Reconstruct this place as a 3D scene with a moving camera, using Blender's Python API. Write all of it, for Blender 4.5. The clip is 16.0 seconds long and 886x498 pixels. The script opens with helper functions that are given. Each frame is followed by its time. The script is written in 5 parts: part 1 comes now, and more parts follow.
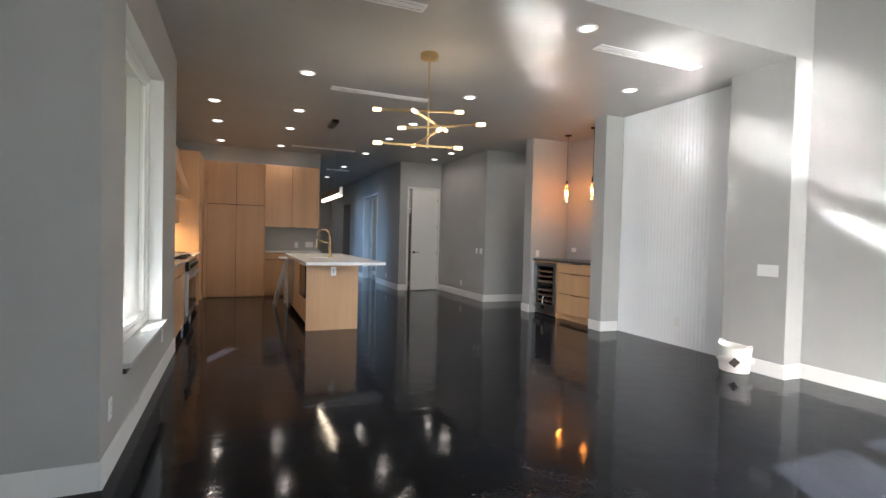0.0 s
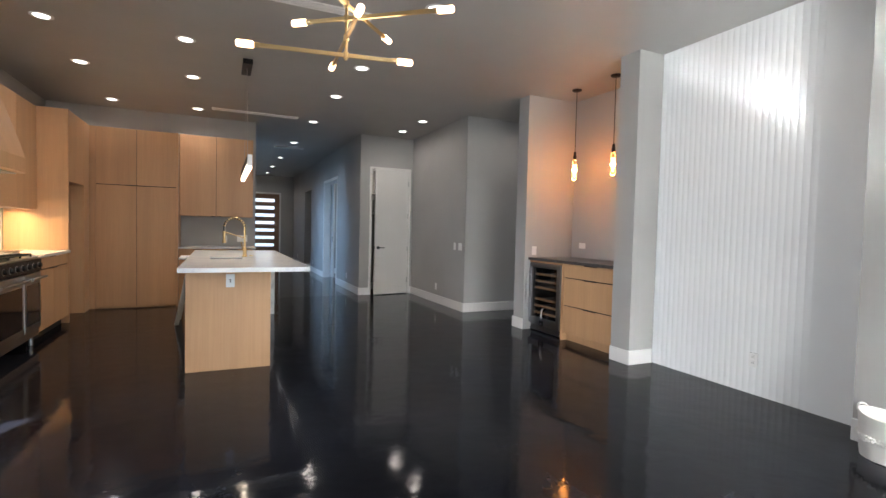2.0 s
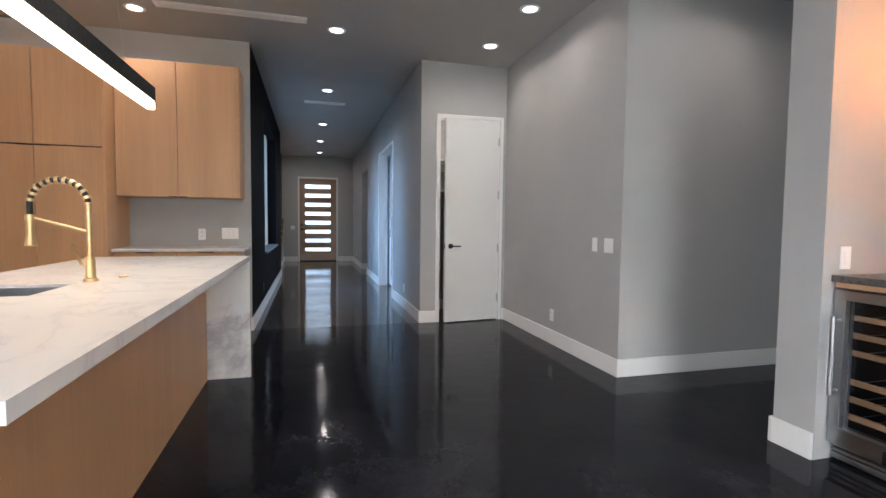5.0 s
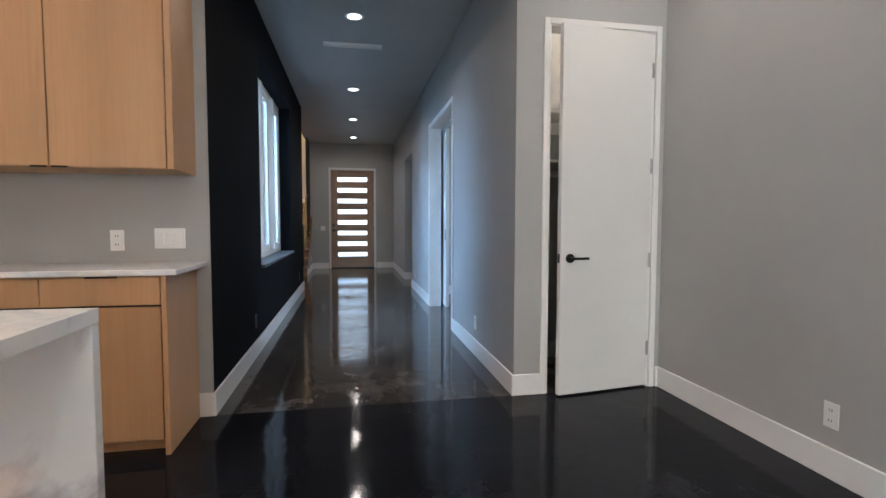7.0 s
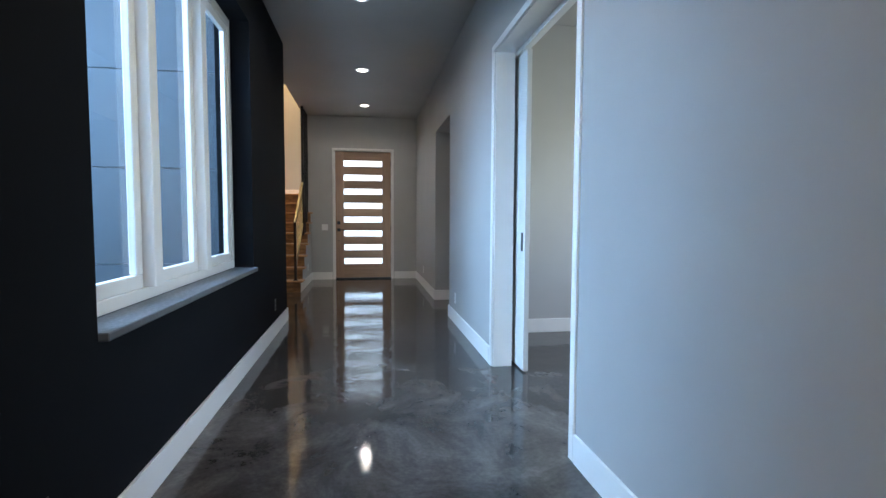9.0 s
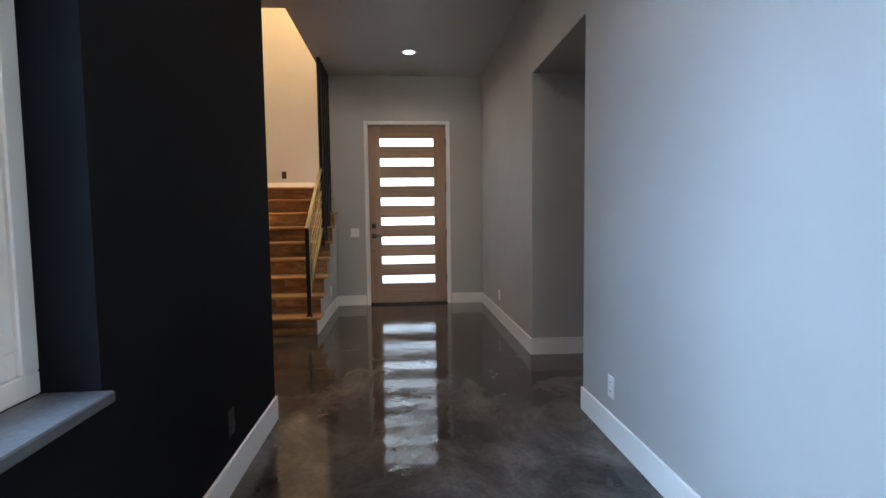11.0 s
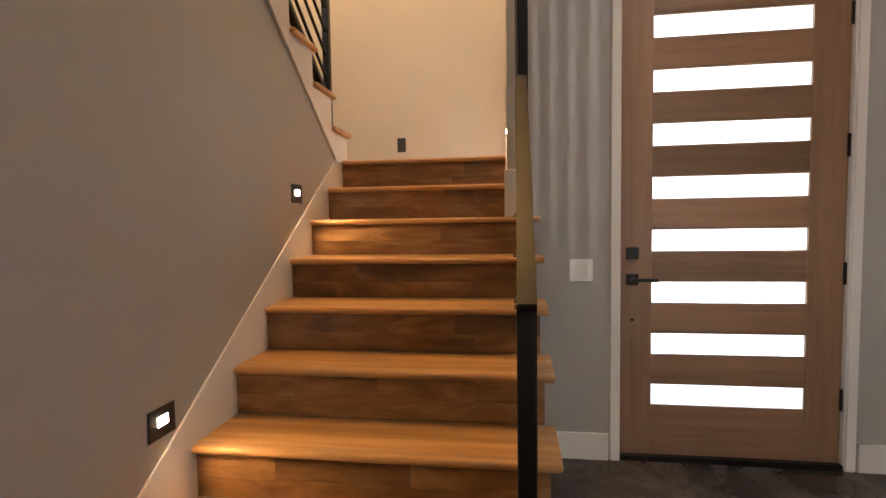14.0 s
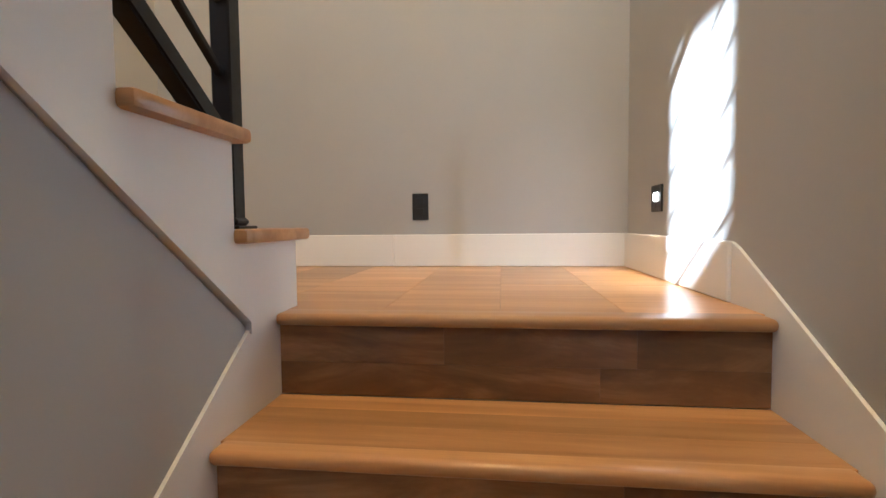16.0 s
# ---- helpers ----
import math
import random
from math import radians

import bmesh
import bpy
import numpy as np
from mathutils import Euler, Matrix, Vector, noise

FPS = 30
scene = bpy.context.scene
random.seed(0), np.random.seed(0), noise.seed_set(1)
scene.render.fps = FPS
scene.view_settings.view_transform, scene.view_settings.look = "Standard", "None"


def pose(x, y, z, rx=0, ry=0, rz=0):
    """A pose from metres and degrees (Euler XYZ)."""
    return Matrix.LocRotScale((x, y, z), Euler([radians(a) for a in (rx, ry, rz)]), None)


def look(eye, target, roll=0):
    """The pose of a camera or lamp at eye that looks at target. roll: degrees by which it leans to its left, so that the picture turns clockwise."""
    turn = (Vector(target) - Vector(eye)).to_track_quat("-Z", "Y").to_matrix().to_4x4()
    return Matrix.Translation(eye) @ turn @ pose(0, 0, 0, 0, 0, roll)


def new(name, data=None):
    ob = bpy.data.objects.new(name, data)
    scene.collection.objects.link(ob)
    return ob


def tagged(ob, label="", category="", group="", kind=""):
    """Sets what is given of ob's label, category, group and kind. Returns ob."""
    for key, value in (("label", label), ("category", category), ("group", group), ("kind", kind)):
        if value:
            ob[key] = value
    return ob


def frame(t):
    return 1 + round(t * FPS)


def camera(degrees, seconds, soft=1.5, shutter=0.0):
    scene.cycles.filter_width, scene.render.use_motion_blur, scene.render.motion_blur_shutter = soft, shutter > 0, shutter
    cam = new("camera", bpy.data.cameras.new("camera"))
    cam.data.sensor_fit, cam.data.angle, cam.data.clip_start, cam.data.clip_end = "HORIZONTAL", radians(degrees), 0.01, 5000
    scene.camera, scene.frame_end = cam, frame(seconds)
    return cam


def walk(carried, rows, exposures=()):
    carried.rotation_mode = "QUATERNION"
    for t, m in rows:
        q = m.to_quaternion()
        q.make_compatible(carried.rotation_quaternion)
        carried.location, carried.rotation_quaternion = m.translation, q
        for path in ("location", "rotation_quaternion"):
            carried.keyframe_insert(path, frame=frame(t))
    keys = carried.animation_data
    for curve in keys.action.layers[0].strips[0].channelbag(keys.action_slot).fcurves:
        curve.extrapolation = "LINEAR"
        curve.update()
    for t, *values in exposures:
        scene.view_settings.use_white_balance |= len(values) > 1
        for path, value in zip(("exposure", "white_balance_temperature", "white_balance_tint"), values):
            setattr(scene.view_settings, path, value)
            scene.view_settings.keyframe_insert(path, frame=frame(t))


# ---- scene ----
cam = camera(84.7, 16.0)
PATH = [
    (0, (0.071, -0.594, 1.296), (0.851, 1.247, 1.249), 1.4),
    (0.5, (0.374, -0.128, 1.301), (1.171, 1.706, 1.248), 1.4),
    (1, (0.656, 0.318, 1.293), (1.464, 2.146, 1.232), 1.4),
    (1.5, (0.926, 0.846, 1.307), (1.752, 2.666, 1.235), 1.5),
    (2, (1.198, 1.355, 1.295), (2.032, 3.171, 1.218), 1.4),
    (2.5, (1.476, 1.925, 1.296), (2.31, 3.741, 1.214), 1.4),
    (3, (1.725, 2.496, 1.301), (2.541, 4.319, 1.209), 1.3),
    (3.5, (1.936, 3.113, 1.266), (2.7, 4.959, 1.172), 1.2),
    (4, (2.119, 3.696, 1.277), (2.781, 5.58, 1.172), 1.0),
    (4.5, (2.265, 4.306, 1.224), (2.84, 6.219, 1.124), 0.9),
    (4.7, (2.312, 4.547, 1.219), (2.867, 6.466, 1.112), 0.8),
    (6.8, (2.575, 7.22, 1.151), (2.962, 9.179, 1.04), 0.1),
    (7, (2.584, 7.494, 1.163), (2.954, 9.457, 1.052), 0.1),
    (7.5, (2.63, 8.218, 1.162), (2.973, 10.186, 1.049), 0.1),
    (8, (2.676, 8.944, 1.161), (3.018, 10.911, 1.047), 0.1),
    (8.5, (2.67, 9.664, 1.159), (2.993, 11.635, 1.042), 0.0),
    (8.7, (2.67, 9.96, 1.151), (2.99, 11.931, 1.033), 0.1),
    (10.8, (2.554, 12.972, 1.226), (2.737, 14.958, 1.082), -0.4),
    (11, (2.548, 13.224, 1.201), (2.71, 15.213, 1.069), -0.7),
    (11.5, (2.508, 13.931, 1.213), (2.629, 15.922, 1.076), -0.7),
    (12, (2.453, 14.584, 1.197), (2.479, 16.579, 1.065), -0.9),
    (12.5, (2.319, 15.324, 1.196), (2.241, 17.318, 1.069), -0.9),
    (13, (2.125, 16.036, 1.211), (1.965, 18.026, 1.092), -0.8),
    (13.5, (1.812, 16.686, 1.221), (1.59, 18.67, 1.11), -0.9),
    (14, (1.53, 17.338, 1.267), (1.256, 19.316, 1.151), -0.9),
    (14.5, (1.236, 17.972, 1.279), (0.955, 19.949, 1.165), -0.8),
    (15, (1.063, 18.552, 1.471), (0.8, 20.531, 1.35), -0.6),
    (15.5, (0.972, 18.972, 1.683), (0.711, 20.951, 1.57), -0.7),
    (16, (0.983, 19.271, 1.836), (0.744, 21.254, 1.732), -0.6),
]
EXPOSURE = [(0, 3.02, 6150, 9), (1, 3.08, 6100, 9), (2, 3.22, 6050, 9), (3, 3.2, 5950, 8), (3.5, 3.42, 5950, 9), (4.5, 3.78, 5900, 10), (7, 3.82, 6000, 9), (8.5, 4.17, 6100, 7), (11, 4.25, 6700, 11), (12, 4.83, 8000, 21),
            (12.5, 5.1, 7750, 20), (13, 4.85, 7800, 19), (14, 4.55, 7400, 17), (14.5, 4.5, 7000, 16), (15, 4.88, 5850, 11), (15.5, 4.73, 5240, 6), (16, 4.28, 5000, 3)]
walk(cam, [(t, look(eye, target, roll)) for t, eye, target, roll in PATH], EXPOSURE)

# ---- world, sun and lamps ----
LAMPS = 0.06  # brightness of all lamps against the sun
SUN_WAY = Vector((0.43, 0.90, -0.69)).normalized()
world = bpy.data.worlds.new("sky_world")
world.use_nodes = True
scene.world = world
wn = world.node_tree
sky = wn.nodes.new("ShaderNodeTexSky")
sky.sky_type, sky.sun_disc = "NISHITA", False
sky.sun_elevation, sky.sun_rotation = radians(34.6), radians(205.5)
wn.nodes["Background"].inputs["Strength"].default_value = 0.085
wn.links.new(sky.outputs[0], wn.nodes["Background"].inputs["Color"])

sun = new("sun", bpy.data.lights.new("sun", "SUN"))
sun.data.energy, sun.data.angle, sun.data.color = 5.0, radians(0.5), (1.0, 0.95, 0.88)
sun.matrix_world = look((0, 0, 0), SUN_WAY)


def area_lamp(name, place, target, width, height, watts, colour, spread=180, shape="RECTANGLE"):
    data = bpy.data.lights.new(name, "AREA")
    data.shape, data.size, data.size_y = shape, width, height
    data.energy, data.color, data.spread = watts * LAMPS, colour, radians(spread)
    ob = new(name, data)
    ob.matrix_world = look(place, target)
    return ob


def point_lamp(name, place, watts, colour, radius=0.03):
    data = bpy.data.lights.new(name, "POINT")
    data.energy, data.color, data.shadow_soft_size = watts * LAMPS, colour, radius
    ob = new(name, data)
    ob.location = place
    return ob


DOWN_W, LIVING_SKY, COURT_SKY, SHAFT_W = 6.2, 50.0, 560.0, 240.0
DOWN_COLOUR = (1.0, 0.86, 0.74)
WARM = (1.0, 0.36, 0.085)
SKY_COLOUR = (0.80, 0.90, 1.0)
# sky light standing in the real window openings
area_lamp("sky_through_glass", (2.9, -2.52, 1.7), (2.6, 3.0, 1.5), 3.6, 2.4, LIVING_SKY, (0.90, 0.95, 1.0))
area_lamp("sky_through_dining_window", (-0.544, 3.5, 1.55), (5.0, 6.0, 0.5), 1.15, 1.9, 44.0, (0.86, 0.93, 1.0), 95)
# lamps added above the floor for sunlight its polish mirrors up from the sunlit stretch behind the glass, in ragged
# bands
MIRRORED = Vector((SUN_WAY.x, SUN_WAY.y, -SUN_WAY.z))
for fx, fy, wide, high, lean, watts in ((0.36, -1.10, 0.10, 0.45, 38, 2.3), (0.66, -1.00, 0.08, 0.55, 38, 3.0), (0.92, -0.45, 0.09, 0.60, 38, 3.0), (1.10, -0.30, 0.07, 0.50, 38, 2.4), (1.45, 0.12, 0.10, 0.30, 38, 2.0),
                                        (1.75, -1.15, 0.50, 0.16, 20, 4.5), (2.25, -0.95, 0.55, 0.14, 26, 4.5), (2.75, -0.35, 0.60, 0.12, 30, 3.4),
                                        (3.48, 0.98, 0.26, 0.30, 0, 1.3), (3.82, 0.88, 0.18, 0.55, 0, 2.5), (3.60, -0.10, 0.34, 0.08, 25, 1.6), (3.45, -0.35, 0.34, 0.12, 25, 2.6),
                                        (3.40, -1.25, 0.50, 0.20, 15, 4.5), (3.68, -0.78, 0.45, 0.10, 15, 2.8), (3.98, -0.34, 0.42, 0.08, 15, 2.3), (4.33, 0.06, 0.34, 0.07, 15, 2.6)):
    beam = area_lamp("floor_glint_lamp", (fx, fy, 0.03), Vector((fx, fy, 0.03)) + MIRRORED, wide, high, watts, (1.0, 0.97, 0.92), 5)
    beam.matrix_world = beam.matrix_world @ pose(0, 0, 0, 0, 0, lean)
# two broad lamps, also added, fill in the scattered part of that light
area_lamp("floor_bounce_lamp", (2.4, -1.2, 0.03), Vector((2.4, -1.2, 0.03)) + MIRRORED, 2.6, 0.7, 48.0, (1.0, 0.96, 0.90), 74)
area_lamp("floor_bounce_lamp", (2.7, -0.9, 0.03), Vector((2.7, -0.9, 0.03)) + MIRRORED, 2.2, 0.6, 44.0, (1.0, 0.96, 0.90), 42)
area_lamp("sky_across_court", (-1.2, 12.7, 3.3), (3.6, 13.0, 0.3), 2.8, 2.2, COURT_SKY, (0.40, 0.66, 1.0))
area_lamp("sky_through_backsplash_window", (-1.33, 8.27, 1.2), (0.0, 8.27, 1.15), 1.0, 0.43, 9.0, SKY_COLOUR)
area_lamp("sky_through_stair_window", (-0.60, 16.12, 5.5), (1.7, 19.4, 2.3), 0.14, 0.9, 60.0, (0.85, 0.92, 1.0))
area_lamp("sky_over_porch", (2.62, 20.75, 1.6), (2.62, 19.9, 1.25), 1.3, 2.4, 34.0, (0.88, 0.93, 1.0))
# fill lamp added to brighten the side room from an unseen opening
area_lamp("bedroom_fill_lamp", (6.48, 13.4, 1.6), (4.0, 13.9, 0.9), 1.9, 1.3, 40.0, (0.95, 0.97, 1.0))
point_lamp("landing_lamp", (0.9, 19.6, 5.4), SHAFT_W, (1.0, 0.60, 0.22), 0.15)
point_lamp("pantry_bulb", (4.25, 10.95, 2.9), 5.0, (1.0, 0.76, 0.45), 0.04)
# (5.55, 7.62) is an unseen one, added to brighten the side passage
DOWNLIGHTS = [(-0.245, 6.81), (-0.25, 8.14), (-0.255, 9.95), (0.77, 5.06), (0.88, 6.81), (0.882, 8.14), (0.87, 9.95),
              (2.79, 5.07), (2.64, 6.81), (2.64, 8.14), (2.64, 9.95), (2.78, 2.78), (4.34, 3.92), (4.26, 8.96), (4.25, 9.91),
              (2.63, 12.27), (2.63, 14.85), (2.63, 16.97), (2.65, 18.97), (5.35, 17.05), (4.25, 10.95), (5.55, 7.62)]
CEIL = 3.10
for dx, dy in DOWNLIGHTS:
    area_lamp("downlight_beam", (dx, dy, CEIL - 0.02), (dx, dy, 0), 0.11, 0.11, DOWN_W, DOWN_COLOUR, 150, "DISK")


# ---- materials ----
def material(name):
    m = bpy.data.materials.new(name)
    m.use_nodes = True
    return m, m.node_tree, m.node_tree.nodes["Principled BSDF"]


def ramp(nt, stops):
    r = nt.nodes.new("ShaderNodeValToRGB")
    el = r.color_ramp.elements
    while len(el) < len(stops):
        el.new(0.5)
    for e, (p, c) in zip(el, stops):
        e.position, e.color = p, (*c, 1) if len(c) == 3 else c
    return r


def texture(nt, scale, detail=4.0, rough=0.55, stretch=(1, 1, 1), distortion=0.0, kind="ShaderNodeTexNoise"):
    co = nt.nodes.new("ShaderNodeTexCoord")
    mp = nt.nodes.new("ShaderNodeMapping")
    mp.inputs["Scale"].default_value = stretch
    tx = nt.nodes.new(kind)
    tx.inputs["Scale"].default_value = scale
    tx.inputs["Detail"].default_value, tx.inputs["Roughness"].default_value = detail, rough
    tx.inputs["Distortion"].default_value = distortion
    nt.links.new(co.outputs["Object"], mp.inputs["Vector"])
    nt.links.new(mp.outputs["Vector"], tx.inputs["Vector"])
    return tx, mp


def bump(nt, bsdf, source, strength, distance=0.002):
    b = nt.nodes.new("ShaderNodeBump")
    b.inputs["Strength"].default_value, b.inputs["Distance"].default_value = strength, distance
    nt.links.new(source, b.inputs["Height"])
    nt.links.new(b.outputs["Normal"], bsdf.inputs["Normal"])


def paint(name, colour, rough=0.55, vary=0.04, relief=0.12, grain=260, spec=0.35):
    m, nt, b = material(name)
    big, _ = texture(nt, 1.3, 3)
    lo, hi = [tuple(c * k for c in colour) for k in (1 - vary, 1 + vary)]
    r = ramp(nt, [(0.3, lo), (0.7, hi)])
    nt.links.new(big.outputs["Fac"], r.inputs["Fac"])
    nt.links.new(r.outputs["Color"], b.inputs["Base Color"])
    b.inputs["Roughness"].default_value = rough
    fine, _ = texture(nt, grain, 2)
    bump(nt, b, fine.outputs["Fac"], relief, 0.001)
    b.inputs["Specular IOR Level"].default_value = spec
    return m


def plain(name, colour, rough=0.4, metal=0.0, relief=0.05, spec=0.5):
    m, nt, b = material(name)
    b.inputs["Specular IOR Level"].default_value = spec
    b.inputs["Base Color"].default_value = (*colour, 1)
    b.inputs["Metallic"].default_value = metal
    fine, _ = texture(nt, 60, 3)
    spread = 0.05 if metal else 0.2
    r = ramp(nt, [(0.3, (rough * (1 - spread),) * 3), (0.7, (min(1, rough * (1 + spread)),) * 3)])
    nt.links.new(fine.outputs["Fac"], r.inputs["Fac"])
    nt.links.new(r.outputs["Color"], b.inputs["Roughness"])
    if relief:
        bump(nt, b, fine.outputs["Fac"], relief, 0.0005)
    return m


def glow(name, colour, strength):
    m, nt, b = material(name)
    b.inputs["Base Color"].default_value = (*colour, 1)
    b.inputs["Emission Color"].default_value = (*colour, 1)
    b.inputs["Emission Strength"].default_value = strength * LAMPS
    return m


def timber(name, dark, mid, light, stretch, rough=0.42, scale=3.0, coat=0.0, vary=0.16, blotch=0.12):
    """Straight-grained wood; each object takes its own shade and its own run of grain."""
    m, nt, b = material(name)
    info = nt.nodes.new("ShaderNodeObjectInfo")
    grain, mp = texture(nt, scale, 6, 0.62, stretch, 0.6)
    shift = nt.nodes.new("ShaderNodeCombineXYZ")
    times = nt.nodes.new("ShaderNodeMath")
    times.operation = "MULTIPLY"
    times.inputs[1].default_value = 37.0
    nt.links.new(info.outputs["Random"], times.inputs[0])
    for axis in "XYZ":
        nt.links.new(times.outputs[0], shift.inputs[axis])
    nt.links.new(shift.outputs[0], mp.inputs["Location"])
    r = ramp(nt, [(0.25, dark), (0.5, mid), (0.75, light)])
    nt.links.new(grain.outputs["Fac"], r.inputs["Fac"])
    broad, _ = texture(nt, 1.1, 2, 0.5, tuple(0.35 * s for s in stretch))
    nt.links.new(shift.outputs[0], broad.inputs["Vector"].links[0].from_node.inputs["Location"])
    shade = nt.nodes.new("ShaderNodeHueSaturation")
    mixer = nt.nodes.new("ShaderNodeMath")
    mixer.operation = "ADD"
    part_a = nt.nodes.new("ShaderNodeMapRange")
    part_a.inputs["To Min"].default_value, part_a.inputs["To Max"].default_value = 1 - vary, 1 + vary
    nt.links.new(info.outputs["Random"], part_a.inputs["Value"])
    part_b = nt.nodes.new("ShaderNodeMapRange")
    part_b.inputs["From Min"].default_value, part_b.inputs["From Max"].default_value = 0.3, 0.7
    part_b.inputs["To Min"].default_value, part_b.inputs["To Max"].default_value = -blotch, blotch
    nt.links.new(broad.outputs["Fac"], part_b.inputs["Value"])
    nt.links.new(part_a.outputs[0], mixer.inputs[0])
    nt.links.new(part_b.outputs[0], mixer.inputs[1])
    nt.links.new(mixer.outputs[0], shade.inputs["Value"])
    nt.links.new(r.outputs["Color"], shade.inputs["Color"])
    nt.links.new(shade.outputs["Color"], b.inputs["Base Color"])
    b.inputs["Roughness"].default_value = rough
    b.inputs["Coat Weight"].default_value, b.inputs["Coat Roughness"].default_value = coat, 0.2
    bump(nt, b, grain.outputs["Fac"], 0.08, 0.0006)
    return m


def polished_concrete(name, stops, rough, big=0.9, spec=0.3):
    m, nt, b = material(name)
    cloud, _ = texture(nt, big, 10, 0.68, (1, 0.8, 1), 0.5)
    r = ramp(nt, stops)
    nt.links.new(cloud.outputs["Fac"], r.inputs["Fac"])
    speck, _ = texture(nt, 45, 3, 0.6)
    mix = nt.nodes.new("ShaderNodeMix")
    mix.data_type, mix.blend_type = "RGBA", "MULTIPLY"
    mix.inputs["Factor"].default_value = 0.35
    rs = ramp(nt, [(0.35, (0.6, 0.6, 0.6)), (0.65, (1.3, 1.3, 1.3))])
    nt.links.new(speck.outputs["Fac"], rs.inputs["Fac"])
    nt.links.new(r.outputs["Color"], mix.inputs["A"])
    nt.links.new(rs.outputs["Color"], mix.inputs["B"])
    nt.links.new(mix.outputs["Result"], b.inputs["Base Color"])
    wear, _ = texture(nt, 2.2, 5, 0.6)
    rr = ramp(nt, [(0.3, (rough * 0.6,) * 3), (0.7, (rough * 1.6,) * 3)])
    nt.links.new(wear.outputs["Fac"], rr.inputs["Fac"])
    nt.links.new(rr.outputs["Color"], b.inputs["Roughness"])
    b.inputs["Specular IOR Level"].default_value = spec
    wave, _ = texture(nt, 5.5, 3, 0.5)
    bump(nt, b, wave.outputs["Fac"], 0.32, 0.006)
    return m


def quartz(name, line=0.62, near=0.74, soft=1.0, scale=1.6):
    m, nt, b = material(name)
    vein, _ = texture(nt, scale, 6, 0.6, (1, 1, 1), 1.2)
    lines = nt.nodes.new("ShaderNodeMath")
    lines.operation = "ABSOLUTE"
    minus = nt.nodes.new("ShaderNodeMath")
    minus.operation = "SUBTRACT"
    minus.inputs[1].default_value = 0.5
    nt.links.new(vein.outputs["Fac"], minus.inputs[0])
    nt.links.new(minus.outputs[0], lines.inputs[0])
    r = ramp(nt, [(0.0, (line, line, line * 1.02)), (0.02 * soft, (near, near, near)), (0.06 * soft, (0.80, 0.80, 0.79))])
    nt.links.new(lines.outputs[0], r.inputs["Fac"])
    nt.links.new(r.outputs["Color"], b.inputs["Base Color"])
    b.inputs["Roughness"].default_value = 0.18
    return m


def clear_glass(name, tint=(1, 1, 1), rough=0.0):
    m, nt, b = material(name)
    b.inputs["Base Color"].default_value = (*tint, 1)
    b.inputs["Transmission Weight"].default_value, b.inputs["Roughness"].default_value = 1.0, rough
    b.inputs["IOR"].default_value = 1.45
    return m


def frosted(name):
    m, nt, b = material(name)
    t = nt.nodes.new("ShaderNodeBsdfTranslucent")
    t.inputs["Color"].default_value = (0.95, 0.96, 0.97, 1)
    mix = nt.nodes.new("ShaderNodeMixShader")
    mix.inputs[0].default_value = 0.9
    b.inputs["Base Color"].default_value, b.inputs["Roughness"].default_value = (0.85, 0.86, 0.87, 1), 0.3
    nt.links.new(b.outputs[0], mix.inputs[1])
    nt.links.new(t.outputs[0], mix.inputs[2])
    nt.links.new(mix.outputs[0], nt.nodes["Material Output"].inputs["Surface"])
    return m


WALL = paint("grey_wall_paint", (0.40, 0.395, 0.385))
CEILING = paint("grey_ceiling_paint", (0.40, 0.39, 0.375), 0.5)
BLACKWALL = paint("black_wall_paint", (0.0075, 0.0084, 0.0105), 0.8, 0.04, 0.12, 260, 0.06)
TRIM = paint("white_trim_paint", (0.76, 0.75, 0.73), 0.35, 0.02, 0.04)
DOORWHITE = paint("white_door_paint", (0.70, 0.69, 0.67), 0.38, 0.02, 0.04)
FLUTE = paint("white_panel_paint", (0.80, 0.81, 0.82), 0.36, 0.01, 0.02)
FLOOR_DARK = polished_concrete("black_polished_concrete", [(0.30, (0.0055, 0.006, 0.009)), (0.50, (0.011, 0.012, 0.0165)), (0.62, (0.020, 0.021, 0.027)), (0.78, (0.042, 0.043, 0.050))], 0.085, 1.3, 0.12)
FLOOR_HALL = polished_concrete("brown_grey_polished_concrete", [(0.33, (0.026, 0.023, 0.022)), (0.47, (0.054, 0.048, 0.045)), (0.57, (0.090, 0.080, 0.075)), (0.70, (0.16, 0.146, 0.138))], 0.075, 2.1, 0.45)
OAK = timber("pale_oak_veneer", (0.54, 0.312, 0.158), (0.575, 0.336, 0.173), (0.605, 0.362, 0.192), (14, 14, 0.45), 0.42, 4.0, 0.0, 0.045, 0.06)
MAPLE = timber("oiled_maple", (0.29, 0.138, 0.048), (0.45, 0.238, 0.092), (0.60, 0.35, 0.155), (0.5, 7, 7), 0.34, 2.4, 0.2, 0.22)
DOORWOOD = timber("brown_door_timber", (0.185, 0.098, 0.054), (0.235, 0.13, 0.074), (0.28, 0.16, 0.094), (10, 10, 0.5), 0.42, 3.0, 0.1, 0.05)
DOORRAIL = timber("brown_door_timber_level", (0.17, 0.09, 0.05), (0.235, 0.13, 0.074), (0.29, 0.165, 0.097), (0.5, 9, 9), 0.42, 3.0, 0.1, 0.22)
# mottled brown boards, base colours darkened further for shade under the nosings
RISERWOOD = timber("mottled_shaded_riser", (0.075, 0.033, 0.012), (0.225, 0.112, 0.042), (0.47, 0.26, 0.11), (1.2, 5, 5), 0.36, 2.2, 0.15, 0.34)
QUARTZ = quartz("white_veined_quartz", 0.70, 0.77)
